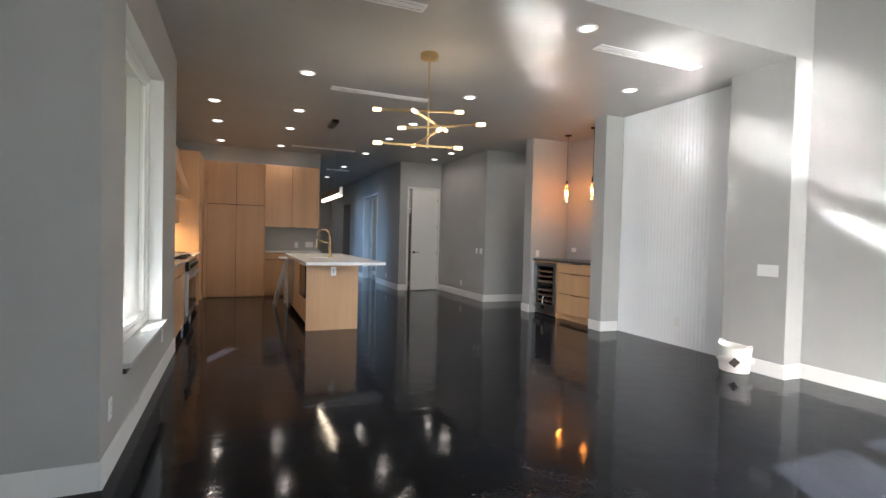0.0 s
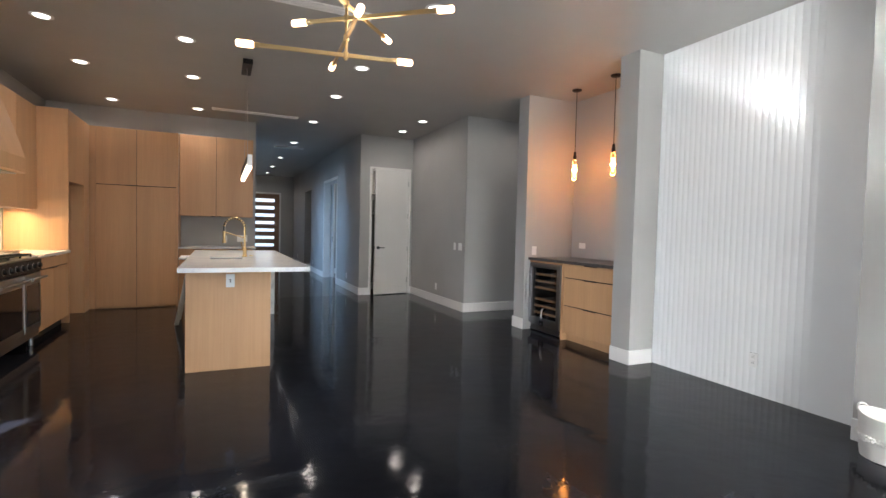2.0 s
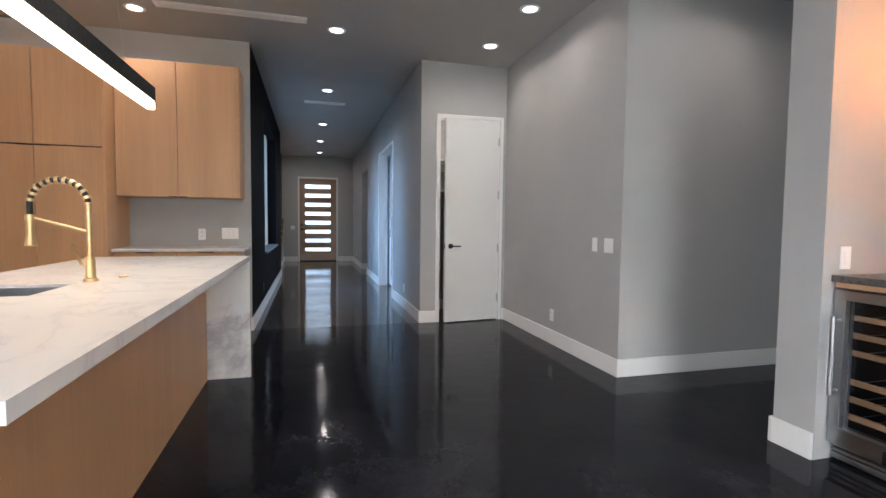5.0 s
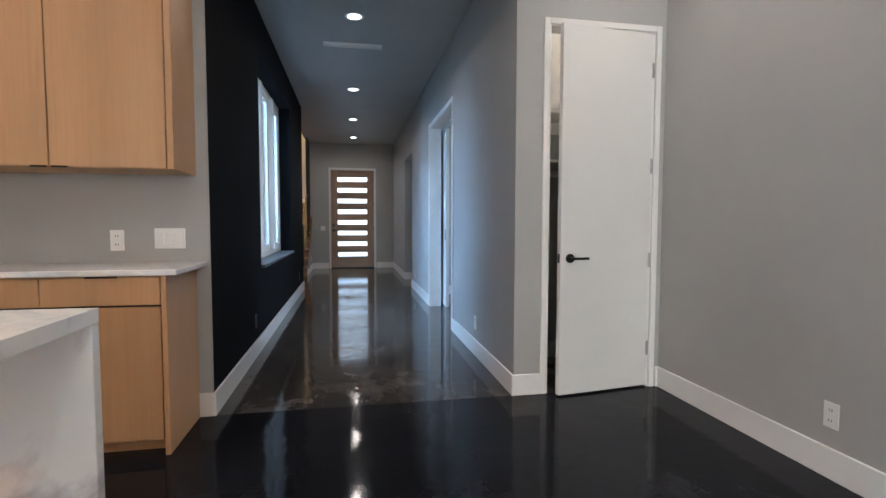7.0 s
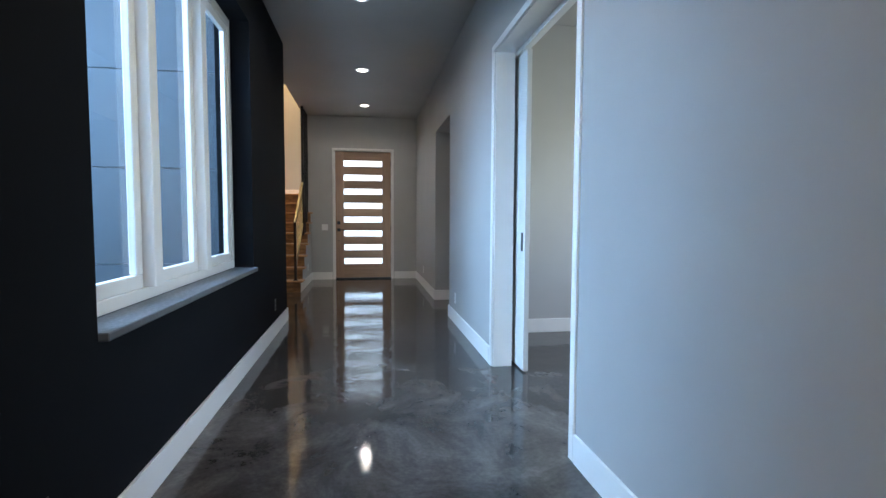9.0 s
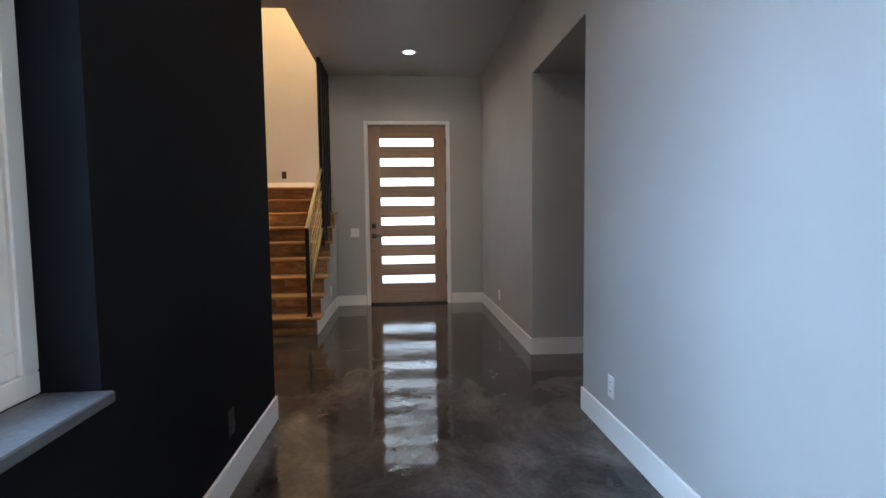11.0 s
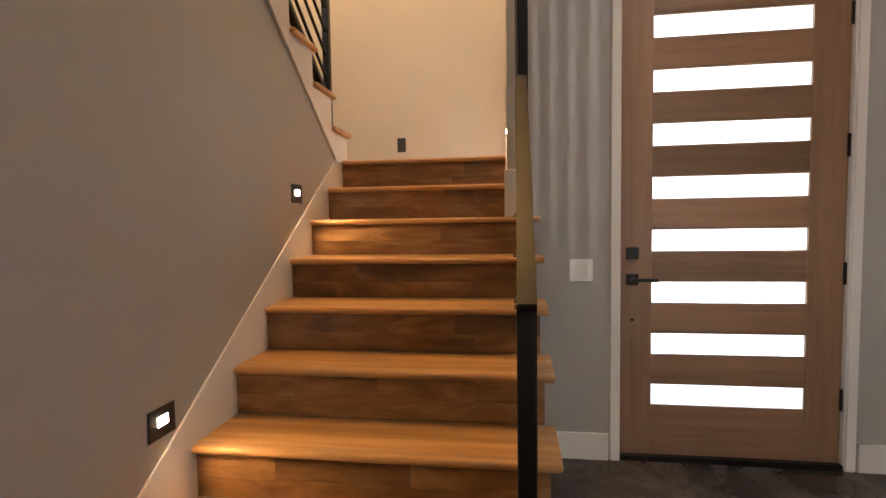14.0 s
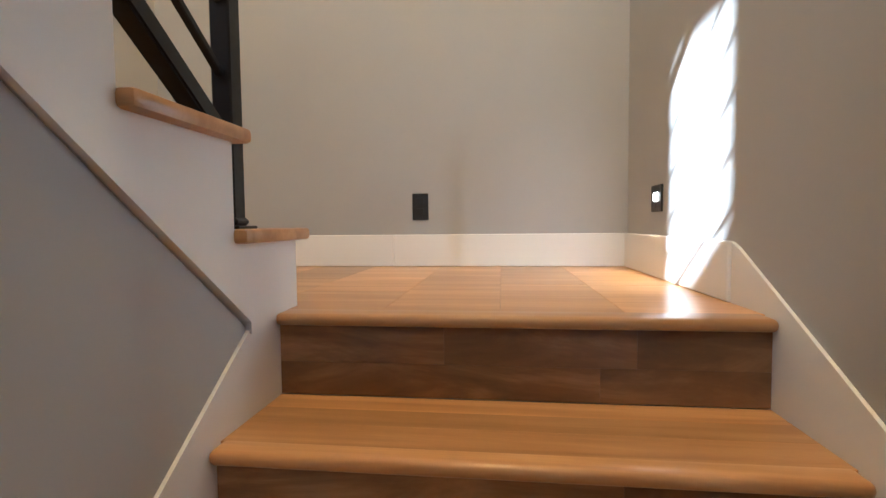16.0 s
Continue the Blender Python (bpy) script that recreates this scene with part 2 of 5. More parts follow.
QUARTZBOLD = quartz("boldly_veined_quartz", 0.50, 0.60, 1.3, 0.9)
BARTOP = plain("dark_grey_stone", (0.075, 0.072, 0.07), 0.3)
BRASS = plain("brushed_brass", (0.62, 0.45, 0.23), 0.36, 1.0, 0.0)
SINKSTEEL = plain("dull_sink_steel", (0.30, 0.30, 0.31), 0.5, 1.0, 0.0)
BLACKMETAL = plain("satin_black_metal", (0.006, 0.006, 0.007), 0.36, 0.0, 0.0, 0.3)
BLACKPLASTIC = plain("black_plastic", (0.012, 0.012, 0.013), 0.45)
DARKSTEEL = plain("dark_brushed_steel", (0.40, 0.41, 0.42), 0.3, 1.0, 0.0)
STEEL = plain("brushed_steel", (0.48, 0.48, 0.48), 0.3, 1.0, 0.0)
IRON = plain("cast_iron", (0.02, 0.02, 0.02), 0.6)
OVENGLASS = plain("black_oven_glass", (0.012, 0.012, 0.014), 0.08, 0.0, 0.0)
WHITEPLASTIC = plain("white_plastic", (0.78, 0.78, 0.77), 0.35)
CANVAS = paint("white_canvas", (0.74, 0.72, 0.68), 0.8, 0.06, 0.6, 500)
GLASS = clear_glass("window_glass")
FROST = frosted("frosted_glass")
BULBGLASS = clear_glass("amber_bulb_glass", (1.0, 0.82, 0.5))
# near-black brown that paints in the shade of gaps, toe kicks and slots
RECESS_SHADE = paint("recess_shade_paint", (0.03, 0.024, 0.018), 0.7)
STONESILL = plain("dark_sill_stone", (0.085, 0.09, 0.10), 0.4)
PALESTONE = plain("pale_sill_stone", (0.42, 0.43, 0.43), 0.35)
LED_DOWN = glow("downlight_lens", (1.0, 0.93, 0.86), 14.0)
LED_BAR = glow("linear_diffuser", (1.0, 0.80, 0.58), 9.0)
BULB_CHANDELIER = glow("frosted_tube_bulb", (1.0, 0.72, 0.42), 12.0)
FILAMENT = glow("hot_filament", (1.0, 0.42, 0.08), 90.0)
LED_STEP = glow("step_light_lens", (1.0, 0.86, 0.66), 25.0)
RUBBER = plain("grey_label", (0.05, 0.035, 0.03), 0.6)
PALESIDING = paint("pale_siding", (0.42, 0.47, 0.48), 0.6, 0.05, 0.2, 80)
SIDING = paint("blue_grey_siding", (0.085, 0.105, 0.125), 0.6, 0.05, 0.2, 80)
LAWN = paint("dry_lawn", (0.16, 0.17, 0.09), 0.9, 0.3, 0.8, 30)
PORCH = paint("pale_porch_concrete", (0.5, 0.49, 0.47), 0.8, 0.08, 0.3, 60)

# ---- mesh helpers ----
ORIGIN = {}


def box(bm, x0, x1, y0, y1, z0, z1, b=0.0, seg=2):
    m = Matrix.LocRotScale(((x0 + x1) / 2, (y0 + y1) / 2, (z0 + z1) / 2), None, (abs(x1 - x0), abs(y1 - y0), abs(z1 - z0)))
    made = bmesh.ops.create_cube(bm, size=1.0, matrix=m)["verts"]
    if b:
        edges = list({e for v in made for e in v.link_edges})
        bmesh.ops.bevel(bm, geom=edges, offset=b, segments=seg, affect="EDGES", profile=0.5)
    return bm


def rod(bm, a, b, r, n=12, r2=None):
    a, b = Vector(a), Vector(b)
    way = b - a
    m = Matrix.Translation((a + b) / 2) @ way.to_track_quat("Z", "Y").to_matrix().to_4x4()
    bmesh.ops.create_cone(bm, cap_ends=True, segments=n, radius1=r, radius2=r if r2 is None else r2, depth=way.length, matrix=m)
    return bm


def bar(bm, a, b, w, h, bev=0.0):
    """A square bar from a to b; w across, h upright."""
    a, b = Vector(a), Vector(b)
    way = (b - a).normalized()
    side = way.cross(Vector((0, 0, 1)))
    side = side.normalized() if side.length > 1e-4 else Vector((1, 0, 0))
    up = side.cross(way)
    m = Matrix((side, up, way)).transposed().to_4x4()
    m.translation = (a + b) / 2
    made = bmesh.ops.create_cube(bm, size=1.0, matrix=m @ Matrix.Diagonal((w, h, (b - a).length, 1)))["verts"]
    if bev:
        bmesh.ops.bevel(bm, geom=list({e for v in made for e in v.link_edges}), offset=bev, segments=2, affect="EDGES")
    return bm


def lathe(bm, centre, profile, n=24):
    """Turns (radius, height) pairs about an upright axis."""
    cx, cy, cz = centre
    rings = []
    for r, z in profile:
        rings.append([bm.verts.new((cx + r * math.cos(2 * math.pi * k / n), cy + r * math.sin(2 * math.pi * k / n), cz + z)) for k in range(n)])
    for low, high in zip(rings, rings[1:]):
        for k in range(n):
            bm.faces.new((low[k], low[(k + 1) % n], high[(k + 1) % n], high[k]))
    bm.faces.new(rings[0][::-1])
    bm.faces.new(rings[-1])
    return bm


def prism(bm, outline, axis, lo, hi):
    """A flat outline of (u, v) pairs drawn out along x or y between lo and hi."""
    def at(u, v, w):
        return (w, u, v) if axis == "x" else (u, w, v)
    a = [bm.verts.new(at(u, v, lo)) for u, v in outline]
    b = [bm.verts.new(at(u, v, hi)) for u, v in outline]
    bm.faces.new(a), bm.faces.new(b[::-1])
    for k in range(len(a)):
        j = (k + 1) % len(a)
        bm.faces.new((a[j], a[k], b[k], b[j]))
    bmesh.ops.recalc_face_normals(bm, faces=bm.faces)
    return bm


def part(name, bm, mat, parent=None, label="", smooth=False):
    me = bpy.data.meshes.new(name)
    origin = ORIGIN.get(parent.name, Vector()) if parent else Vector()
    bmesh.ops.translate(bm, verts=bm.verts, vec=-origin)
    if smooth:
        for f in bm.faces:
            f.smooth = True
    bm.to_mesh(me)
    bm.free()
    me.materials.append(mat)
    if smooth:
        me.set_sharp_from_angle(angle=radians(40))
    ob = new(name, me)
    if parent:
        ob.parent = parent
        ORIGIN[ob.name] = origin
    if label:
        ob["label"] = label
    return ob


def thing(name, place, label, category, group=""):
    ob = new(name)
    ob.empty_display_size = 0.1
    ob.location = place
    ORIGIN[ob.name] = Vector(place)
    return tagged(ob, label, category, group)


def structure(name, boxes, mat, label="", category=""):
    bm = bmesh.new()
    for b in boxes:
        box(bm, *b)
    return tagged(part(name, bm, mat), label or name.replace("_", " "), category or name.split("_")[0], kind="structure")


B = bmesh.new

# ---- structure ----
tagged(part("ground", box(B(), -400, 400, -400, 400, -0.6, -0.22), LAWN), "dry lawn reaching to the horizon", "ground", kind="structure")
structure("floor_living", [(-1.3, 6.7, -2.72, 10.56, -0.2, 0.0)], FLOOR_DARK, "black polished concrete floor with a glossy sheen", "floor")
structure("floor_hall", [(0.3, 6.7, 10.56, 20.05, -0.2, 0.0)], FLOOR_HALL, "mottled brown-grey polished concrete floor", "floor")
# first box rises to 8.6 as unseen mass that shades the court
structure("ceiling", [(-1.32, 6.72, 2.45, 10.6, CEIL, 8.6), (1.52, 6.72, 10.6, 20.05, CEIL, 4.4), (0.37, 1.52, 15.62, 17.85, CEIL, 3.29)],
          CEILING, "grey painted flat ceiling", "ceiling")
structure("ceiling_living", [(-1.24, 5.4, -2.72, 2.45, 3.9, 4.4)], CEILING, "higher grey ceiling of the living area", "ceiling")
structure("wall_header", [(-1.12, 5.4, 2.41, 2.45, CEIL, 3.9)], WALL, "grey wall band above the opening", "wall")
structure("wall_living_back", [(-1.24, 1.0, -2.72, -2.6, 0, 3.9), (4.8, 5.4, -2.72, -2.6, 0, 3.9), (1.0, 4.8, -2.72, -2.6, 3.1, 3.9)], WALL, "grey wall around the garden glass", "wall")
structure("wall_living_left", [(-1.24, -1.12, -2.6, 2.4, 0, 3.9)], WALL, "plain grey living wall", "wall")
structure("wall_living_right", [(5.2, 5.32, -2.6, 2.41, 0, 3.9)], WALL, "plain grey living wall lit by the sun", "wall")
structure("wall_return", [(-1.12, -0.547, 2.26, 2.38, 0, 3.9)], WALL, "grey wall return beside the window", "wall")
WY0, WY1, WZ0, WZ1 = 2.78, 4.40, 0.47, 2.63
structure("wall_dining_left", [(-0.87, -0.545, 2.262, WY0, 0, CEIL), (-0.87, -0.545, WY1, 5.33, 0, CEIL),
                               (-0.87, -0.545, WY0, WY1, 0, WZ0), (-0.87, -0.545, WY0, WY1, WZ1, CEIL)], WALL, "grey wall with one tall window", "wall")
KY0, KY1, KZ0, KZ1 = 7.78, 8.90, 0.94, 1.42
structure("wall_kitchen_left", [(-1.32, -1.2, 5.21, KY0, 0, CEIL), (-1.32, -1.2, KY1, 10.56, 0, CEIL), (-1.32, -1.2, KY0, KY1, 0, KZ0),
                                (-1.32, -1.2, KY0, KY1, KZ1, CEIL), (-1.2, -0.87, 5.21, 5.33, 0, CEIL)], WALL, "grey kitchen wall behind the range", "wall")
structure("wall_kitchen_back", [(-1.32, 1.763, 10.56, 10.575, 0, CEIL), (-1.32, 1.5, 10.575, 10.7, 0, CEIL)], WALL, "grey kitchen wall behind the cabinets", "wall")
HY0, HY1, HZ0, HZ1 = 12.2, 14.52, 0.735, 2.70
structure("wall_black", [(1.5, 1.765, 10.576, HY0, 0, CEIL), (1.5, 1.765, HY1, 16.15, 0, CEIL), (1.5, 1.765, HY0, HY1, 0, HZ0), (1.5, 1.765, HY0, HY1, HZ1, CEIL)],
          BLACKWALL, "matt black accent wall of the hall", "wall")
structure("wall_stair_return", [(0.37, 1.5, 16.03, 16.15, 0, CEIL)], WALL, "grey wall behind the black accent wall", "wall")
structure("wall_pantry", [(3.645, 3.87, 10.56, 10.68, 0, CEIL), (4.64, 4.72, 10.56, 10.68, 0, CEIL), (3.87, 4.64, 10.56, 10.68, 2.46, CEIL)], WALL, "grey wall around the pantry door", "wall")
structure("wall_dining_right", [(4.72, 4.84, 8.2, 11.5, 0, CEIL), (4.84, 6.6, 8.2, 8.32, 0, CEIL)], WALL, "grey wall turning a corner", "wall")
structure("wall_passage", [(6.6, 6.72, 6.88, 8.32, 0, CEIL), (5.78, 6.6, 6.88, 7.0, 0, CEIL)], WALL, "grey end of a side passage", "wall")
structure("wall_bar", [(4.885, 5.66, 6.77, 7.0, 0, CEIL), (5.66, 5.78, 4.93, 7.0, 0, CEIL), (4.90, 5.66, 4.93, 5.18, 0, CEIL)], WALL, "grey walls of the bar niche", "wall")
structure("wall_feature", [(5.23, 5.34, 3.07, 4.93, 0, CEIL), (4.95, 5.34, 2.413, 3.07, 0, CEIL)], WALL, "grey recess behind the white fluted panel", "wall")
PY0, PY1, PZ = 12.59, 14.08, 2.44
structure("wall_hall_right", [(3.645, 3.80, 10.68, PY0, 0, CEIL), (3.645, 3.80, PY1, 16.10, 0, CEIL), (3.645, 3.80, 17.3, 19.92, 0, CEIL),
                              (3.645, 3.80, PY0, PY1, PZ, CEIL), (3.645, 4.25, 16.10, 17.3, 2.39, CEIL)], WALL, "grey hall wall with two openings", "wall")
structure("wall_pantry_inside", [(3.80, 4.72, 11.4, 11.5, 0, CEIL)], WALL, "grey back of the pantry", "wall")
# opening from y 12.4 to 14.4 is unseen, added for the fill lamp
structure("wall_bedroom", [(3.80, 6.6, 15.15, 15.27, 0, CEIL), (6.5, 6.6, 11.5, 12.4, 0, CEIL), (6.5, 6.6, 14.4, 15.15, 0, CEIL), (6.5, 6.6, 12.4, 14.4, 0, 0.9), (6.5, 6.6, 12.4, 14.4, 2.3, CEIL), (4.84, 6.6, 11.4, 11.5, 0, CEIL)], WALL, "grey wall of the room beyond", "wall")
structure("wall_side_hall", [(3.80, 4.25, 17.3, 17.42, 0, CEIL), (4.13, 4.25, 17.42, 18.12, 0, CEIL), (3.80, 6.6, 15.98, 16.10, 0, CEIL), (6.0, 6.1, 16.10, 18.12, 0, CEIL),
                             (4.25, 4.33, 18.0, 18.12, 0, CEIL), (5.24, 6.0, 18.0, 18.12, 0, CEIL), (4.33, 5.24, 18.0, 18.12, 2.80, CEIL)], WALL, "grey walls of the side hall", "wall")
structure("wall_front", [(1.517, 2.075, 19.92, 20.05, 0, CEIL), (3.165, 3.80, 19.92, 20.05, 0, CEIL), (2.075, 3.165, 19.92, 20.05, 2.465, CEIL)], WALL, "grey wall around the entrance door", "wall")
# stairwell
structure("floor_under_stair", [(-0.6, 1.62, 20.052, 21.40, -0.2, 0.0), (-0.6, 0.298, 15.64, 20.05, -0.2, 0.0)], FLOOR_HALL, "plain concrete floor under the stair", "floor")
SB, SL, TOPZ = 21.42, -0.62, 6.4
VX0, VX1, VZ0, VZ1 = -0.50, 0.055, 3.2, 4.9
structure("wall_stair_back", [(VX1, 1.625, SB, SB + 0.12, 0, TOPZ), (SL, VX0, SB, SB + 0.12, 0, TOPZ), (VX0, VX1, SB, SB + 0.12, 0, VZ0), (VX0, VX1, SB, SB + 0.12, VZ1, TOPZ)],
          WALL, "painted wall behind the stair landing", "wall")
structure("wall_stair_right", [(1.517, 1.625, 20.05, SB, 0, TOPZ), (1.52, 1.64, 15.62, 20.05, 4.4, TOPZ), (1.517, 1.52, 19.92, 20.05, CEIL, TOPZ)], WALL, "painted wall beside the stair landing", "wall")
structure("wall_stair_left", [(SL - 0.12, SL, 15.50, 15.80, 0, TOPZ), (SL - 0.12, SL, 16.40, SB + 0.12, 0, TOPZ), (SL - 0.12, SL, 15.80, 16.40, 0, 5.07), (SL - 0.12, SL, 15.80, 16.40, 5.955, TOPZ),
                              (SL, 1.64, 15.50, 15.62, 0, TOPZ)], WALL, "painted outer wall of the stairwell", "wall")
structure("ceiling_stair", [(SL - 0.12, 1.64, 15.50, SB + 0.12, TOPZ, TOPZ + 0.2)], CEILING, "high ceiling above the stair", "ceiling")
structure("floor_upper", [(SL, 0.37, 15.62, 17.95, 3.09, 3.29)], MAPLE, "wooden upper floor at the stair head", "floor")

# skirting boards: runs of (x0, y0, x1, y1, the side on which the room lies)
BH, BT = 0.142, 0.016


def skirting(x0, y0, x1, y1, nx, ny, z0=0.0, name="baseboard"):
    bm = B()
    if nx:
        box(bm, x0, x0 + nx * BT, y0, y1, z0, z0 + BH, 0.003, 1)
    else:
        box(bm, x0, x1, y0, y0 + ny * BT, z0, z0 + BH, 0.003, 1)
    return tagged(part(name, bm, TRIM), "white painted flat baseboard", "baseboard", kind="structure")


for run in [(-1.12, 2.26, -0.545, 2.26, 0, -1), (-0.545, 2.26 - BT, -0.545, 5.33, 1, 0), (5.2, -2.6, 5.2, 2.41, -1, 0), (4.95 - BT, 2.413, 5.2, 2.413, 0, -1), (4.95, 2.413, 4.95, 3.07, -1, 0),
            (4.90, 4.93, 4.90, 5.18, -1, 0), (4.90 - BT, 4.93, 5.2, 4.93, 0, -1), (4.885, 6.77, 4.885, 7.0, -1, 0), (4.885 - BT, 7.0, 6.6, 7.0, 0, 1), (4.72 - BT, 8.2, 6.6, 8.2, 0, -1),
            (4.72, 8.2, 4.72, 10.56, -1, 0), (4.69, 10.56, 4.72, 10.56, 0, -1), (3.645 - BT, 10.56, 3.83, 10.56, 0, -1), (3.645, 10.56, 3.645, PY0 - 0.06, -1, 0), (3.645, PY1 + 0.06, 3.645, 16.10, -1, 0),
            (3.645 - BT, 17.3, 4.25, 17.3, 0, -1), (3.645, 17.3, 3.645, 19.92, -1, 0), (3.21, 19.92, 3.645, 19.92, 0, -1), (1.655, 19.92, 2.03, 19.92, 0, -1),
            (1.765, 10.56 - BT, 1.765, 16.15, 1, 0), (1.66, 10.56, 1.765, 10.56, 0, -1), (0.49, 16.15, 0.49, 17.99, 1, 0), (0.49, 16.15, 1.765, 16.15, 0, 1), (3.80, 15.15, 6.5, 15.15, 0, -1),
            (3.80, 11.4, 4.72, 11.4, 0, -1), (6.6, 7.0, 6.6, 8.2, -1, 0), (-1.12, -2.6, -1.12, 2.26, 1, 0)]:
    skirting(*run)
skirting(0.505, SB, 1.517, SB, 0, -1, 1.647)
skirting(1.517, 20.46, 1.517, SB, -1, 0, 1.647)
skirting(SL, SB, 0.505, SB, 0, -1, 1.647)


# ---- windows ----
def window_unit(name, x, y0, y1, z0, z1, posts, label, frame=0.05, depth=0.07, axis="x", s=0.042):
    """A framed window in the plane x = const (or y = const): posts are the inner edges of its lights."""
    def b(bm, a0, a1, c0, c1, d0=0.0, d1=depth, bev=0.004):
        if axis == "x":
            box(bm, x + d0, x + d1, a0, a1, c0, c1, bev, 1)
        else:
            box(bm, a0, a1, x + d0, x + d1, c0, c1, bev, 1)
        return bm
    root = tagged(thing(name, (x, y0, z0) if axis == "x" else (y0, x, z0), label, "window"), kind="structure")
    f = part("window_frame", b(b(b(b(B(), y0, y1, z0, z0 + frame), y0, y1, z1 - frame, z1), y0, y0 + frame, z0 + frame, z1 - frame), y1 - frame, y1, z0 + frame, z1 - frame), TRIM, root)
    edges = [y0 + frame, *posts, y1 - frame]
    for p in posts:
        part("mullion", b(B(), p - 0.045, p + 0.045, z0 + frame, z1 - frame, 0.0, depth + (0.045 if len(posts) == 2 else 0.02)), TRIM, root)
    for n, (a, c) in enumerate(zip(edges, edges[1:])):
        a, c = a + (0.045 if n else 0), c - (0.045 if n < len(posts) else 0)
        sash = b(b(b(b(B(), a, c, z0 + frame, z0 + frame + s, 0.012, 0.05), a, c, z1 - frame - s, z1 - frame, 0.012, 0.05), a, a + s, z0 + frame + s, z1 - frame - s, 0.012, 0.05), c - s, c, z0 + frame + s, z1 - frame - s, 0.012, 0.05)
        part("sash", sash, TRIM, root)
        pane = part("pane", b(B(), a + s - 0.005, c - s + 0.005, z0 + frame + s - 0.005, z1 - frame - s + 0.005, 0.026, 0.032, 0.0), GLASS, root, "clear glass pane")
        pane.visible_shadow = False
    return root


w = window_unit("window_1", -0.72, WY0, WY1, WZ0 + 0.03, WZ1, [], "tall white-framed window with a deep white reveal")
bm = B()
box(bm, -0.65, -0.50, WY0 - 0.0, WY1 + 0.0, WZ0, WZ0 + 0.03, 0.004, 1)
part("window_sill", bm, PALESTONE, w, "pale grey stone sill")
bm = B()
box(bm, -0.65, -0.547, WY0, WY0 + 0.008, WZ0 + 0.03, WZ1)
box(bm, -0.65, -0.547, WY1 - 0.008, WY1, WZ0 + 0.03, WZ1)
box(bm, -0.65, -0.547, WY0 + 0.008, WY1 - 0.008, WZ1 - 0.008, WZ1)
part("reveal", bm, TRIM, w)
bm = B()
box(bm, -0.545, -0.525, WY0 - 0.005, WY1 + 0.02, WZ0 - 0.03, WZ0)
part("sill_edge", bm, BLACKPLASTIC, w, "dark strip under the sill")

w = window_unit("window_2", 1.56, HY0, HY1, HZ0 + 0.03, HZ1, [12.97, 13.74], "white three-light casement window in the black wall", 0.06, 0.06, s=0.065)
bm = B()
box(bm, 1.62, 1.80, HY0 - 0.0, HY1 + 0.0, HZ0, HZ0 + 0.03, 0.004, 1)
part("window_sill", bm, STONESILL, w, "grey stone sill")
window_unit("window_3", -1.27, KY0, KY1, KZ0, KZ1, [], "low white-framed window above the worktop", 0.03, 0.05)
window_unit("window_4", SB + 0.03, VX0, VX1, VZ0, VZ1, [], "white-framed stairwell window with bright sky", 0.03, 0.05, "y")
g = window_unit("window_5", -2.68, 1.0, 4.8, 0.0, 3.1, [1.95, 2.9, 3.85], "wide garden glazing with white mullions", 0.06, 0.06, "y")


# ---- doors ----
def casing(root, axis, at, a0, a1, z1, out, w=0.055, d=0.014, name="casing"):
    bm = B()
    def b(u0, u1, z0, zz):
        lo, hi = sorted((at, at + out * d))
        if axis == "y":
            box(bm, u0, u1, lo, hi, z0, zz, 0.003, 1)
        else:
            box(bm, lo, hi, u0, u1, z0, zz, 0.003, 1)
    b(a0 - w, a0, 0, z1 + w)
    b(a1, a1 + w, 0, z1 + w)
    b(a0, a1, z1, z1 + w)
    return part(name, bm, TRIM, root)


def lever(root, x, y, z, dx, out, mat=BLACKMETAL):
    """Rose and lever on a face y = const."""
    h = part("door_handle", rod(B(), (x, y, z), (x, y + out * 0.012, z), 0.028, 24), mat, root, "matt black lever handle", True)
    part("neck", rod(B(), (x, y + out * 0.012, z), (x, y + out * 0.05, z), 0.010, 14), mat, h, "", True)
    part("lever", box(B(), min(x - dx * 0.012, x + dx * 0.115), max(x - dx * 0.012, x + dx * 0.115), y + out * 0.05 - 0.007, y + out * 0.05 + 0.007, z - 0.009, z + 0.009, 0.004), mat, h)
    return h


# entrance door
DX0, DX1 = 2.09, 3.15
root = tagged(thing("door_1", (2.62, 19.95, 0), "brown wooden entrance door with eight frosted glass slots", "door"), kind="structure")
casing(root, "y", 19.92, 2.085, 3.155, 2.455, -1, 0.045)
part("jamb", box(box(box(B(), 2.075, 2.09, 19.922, 20.05, 0, 2.465), 3.15, 3.165, 19.922, 20.05, 0, 2.465), 2.09, 3.15, 19.922, 20.05, 2.45, 2.465), TRIM, root)
part("threshold", box(B(), 2.09, 3.15, 19.915, 20.05, 0.0, 0.0272, 0.004), BLACKMETAL, root, "black threshold")
FY0, FY1, GX0, GX1 = 19.945, 19.99, 2.25, 2.982
part("door_stop", box(box(box(B(), 2.0902, 2.108, 19.9925, 20.02, 0.028, 2.4498), 3.132, 3.1498, 19.9925, 20.02, 0.028, 2.4498), 2.108, 3.132, 19.9925, 20.02, 2.432, 2.4498), BLACKPLASTIC, root, "dark weather strip")
part("stile", box(B(), DX0 + 0.003, GX0, FY0, FY1, 0.028, 2.447, 0.002, 1), DOORWOOD, root)
part("stile", box(B(), GX1, DX1 - 0.003, FY0, FY1, 0.028, 2.447, 0.002, 1), DOORWOOD, root)
GH, GP = 0.125, 0.2675
tops = [2.282 - GP * k for k in range(8)]
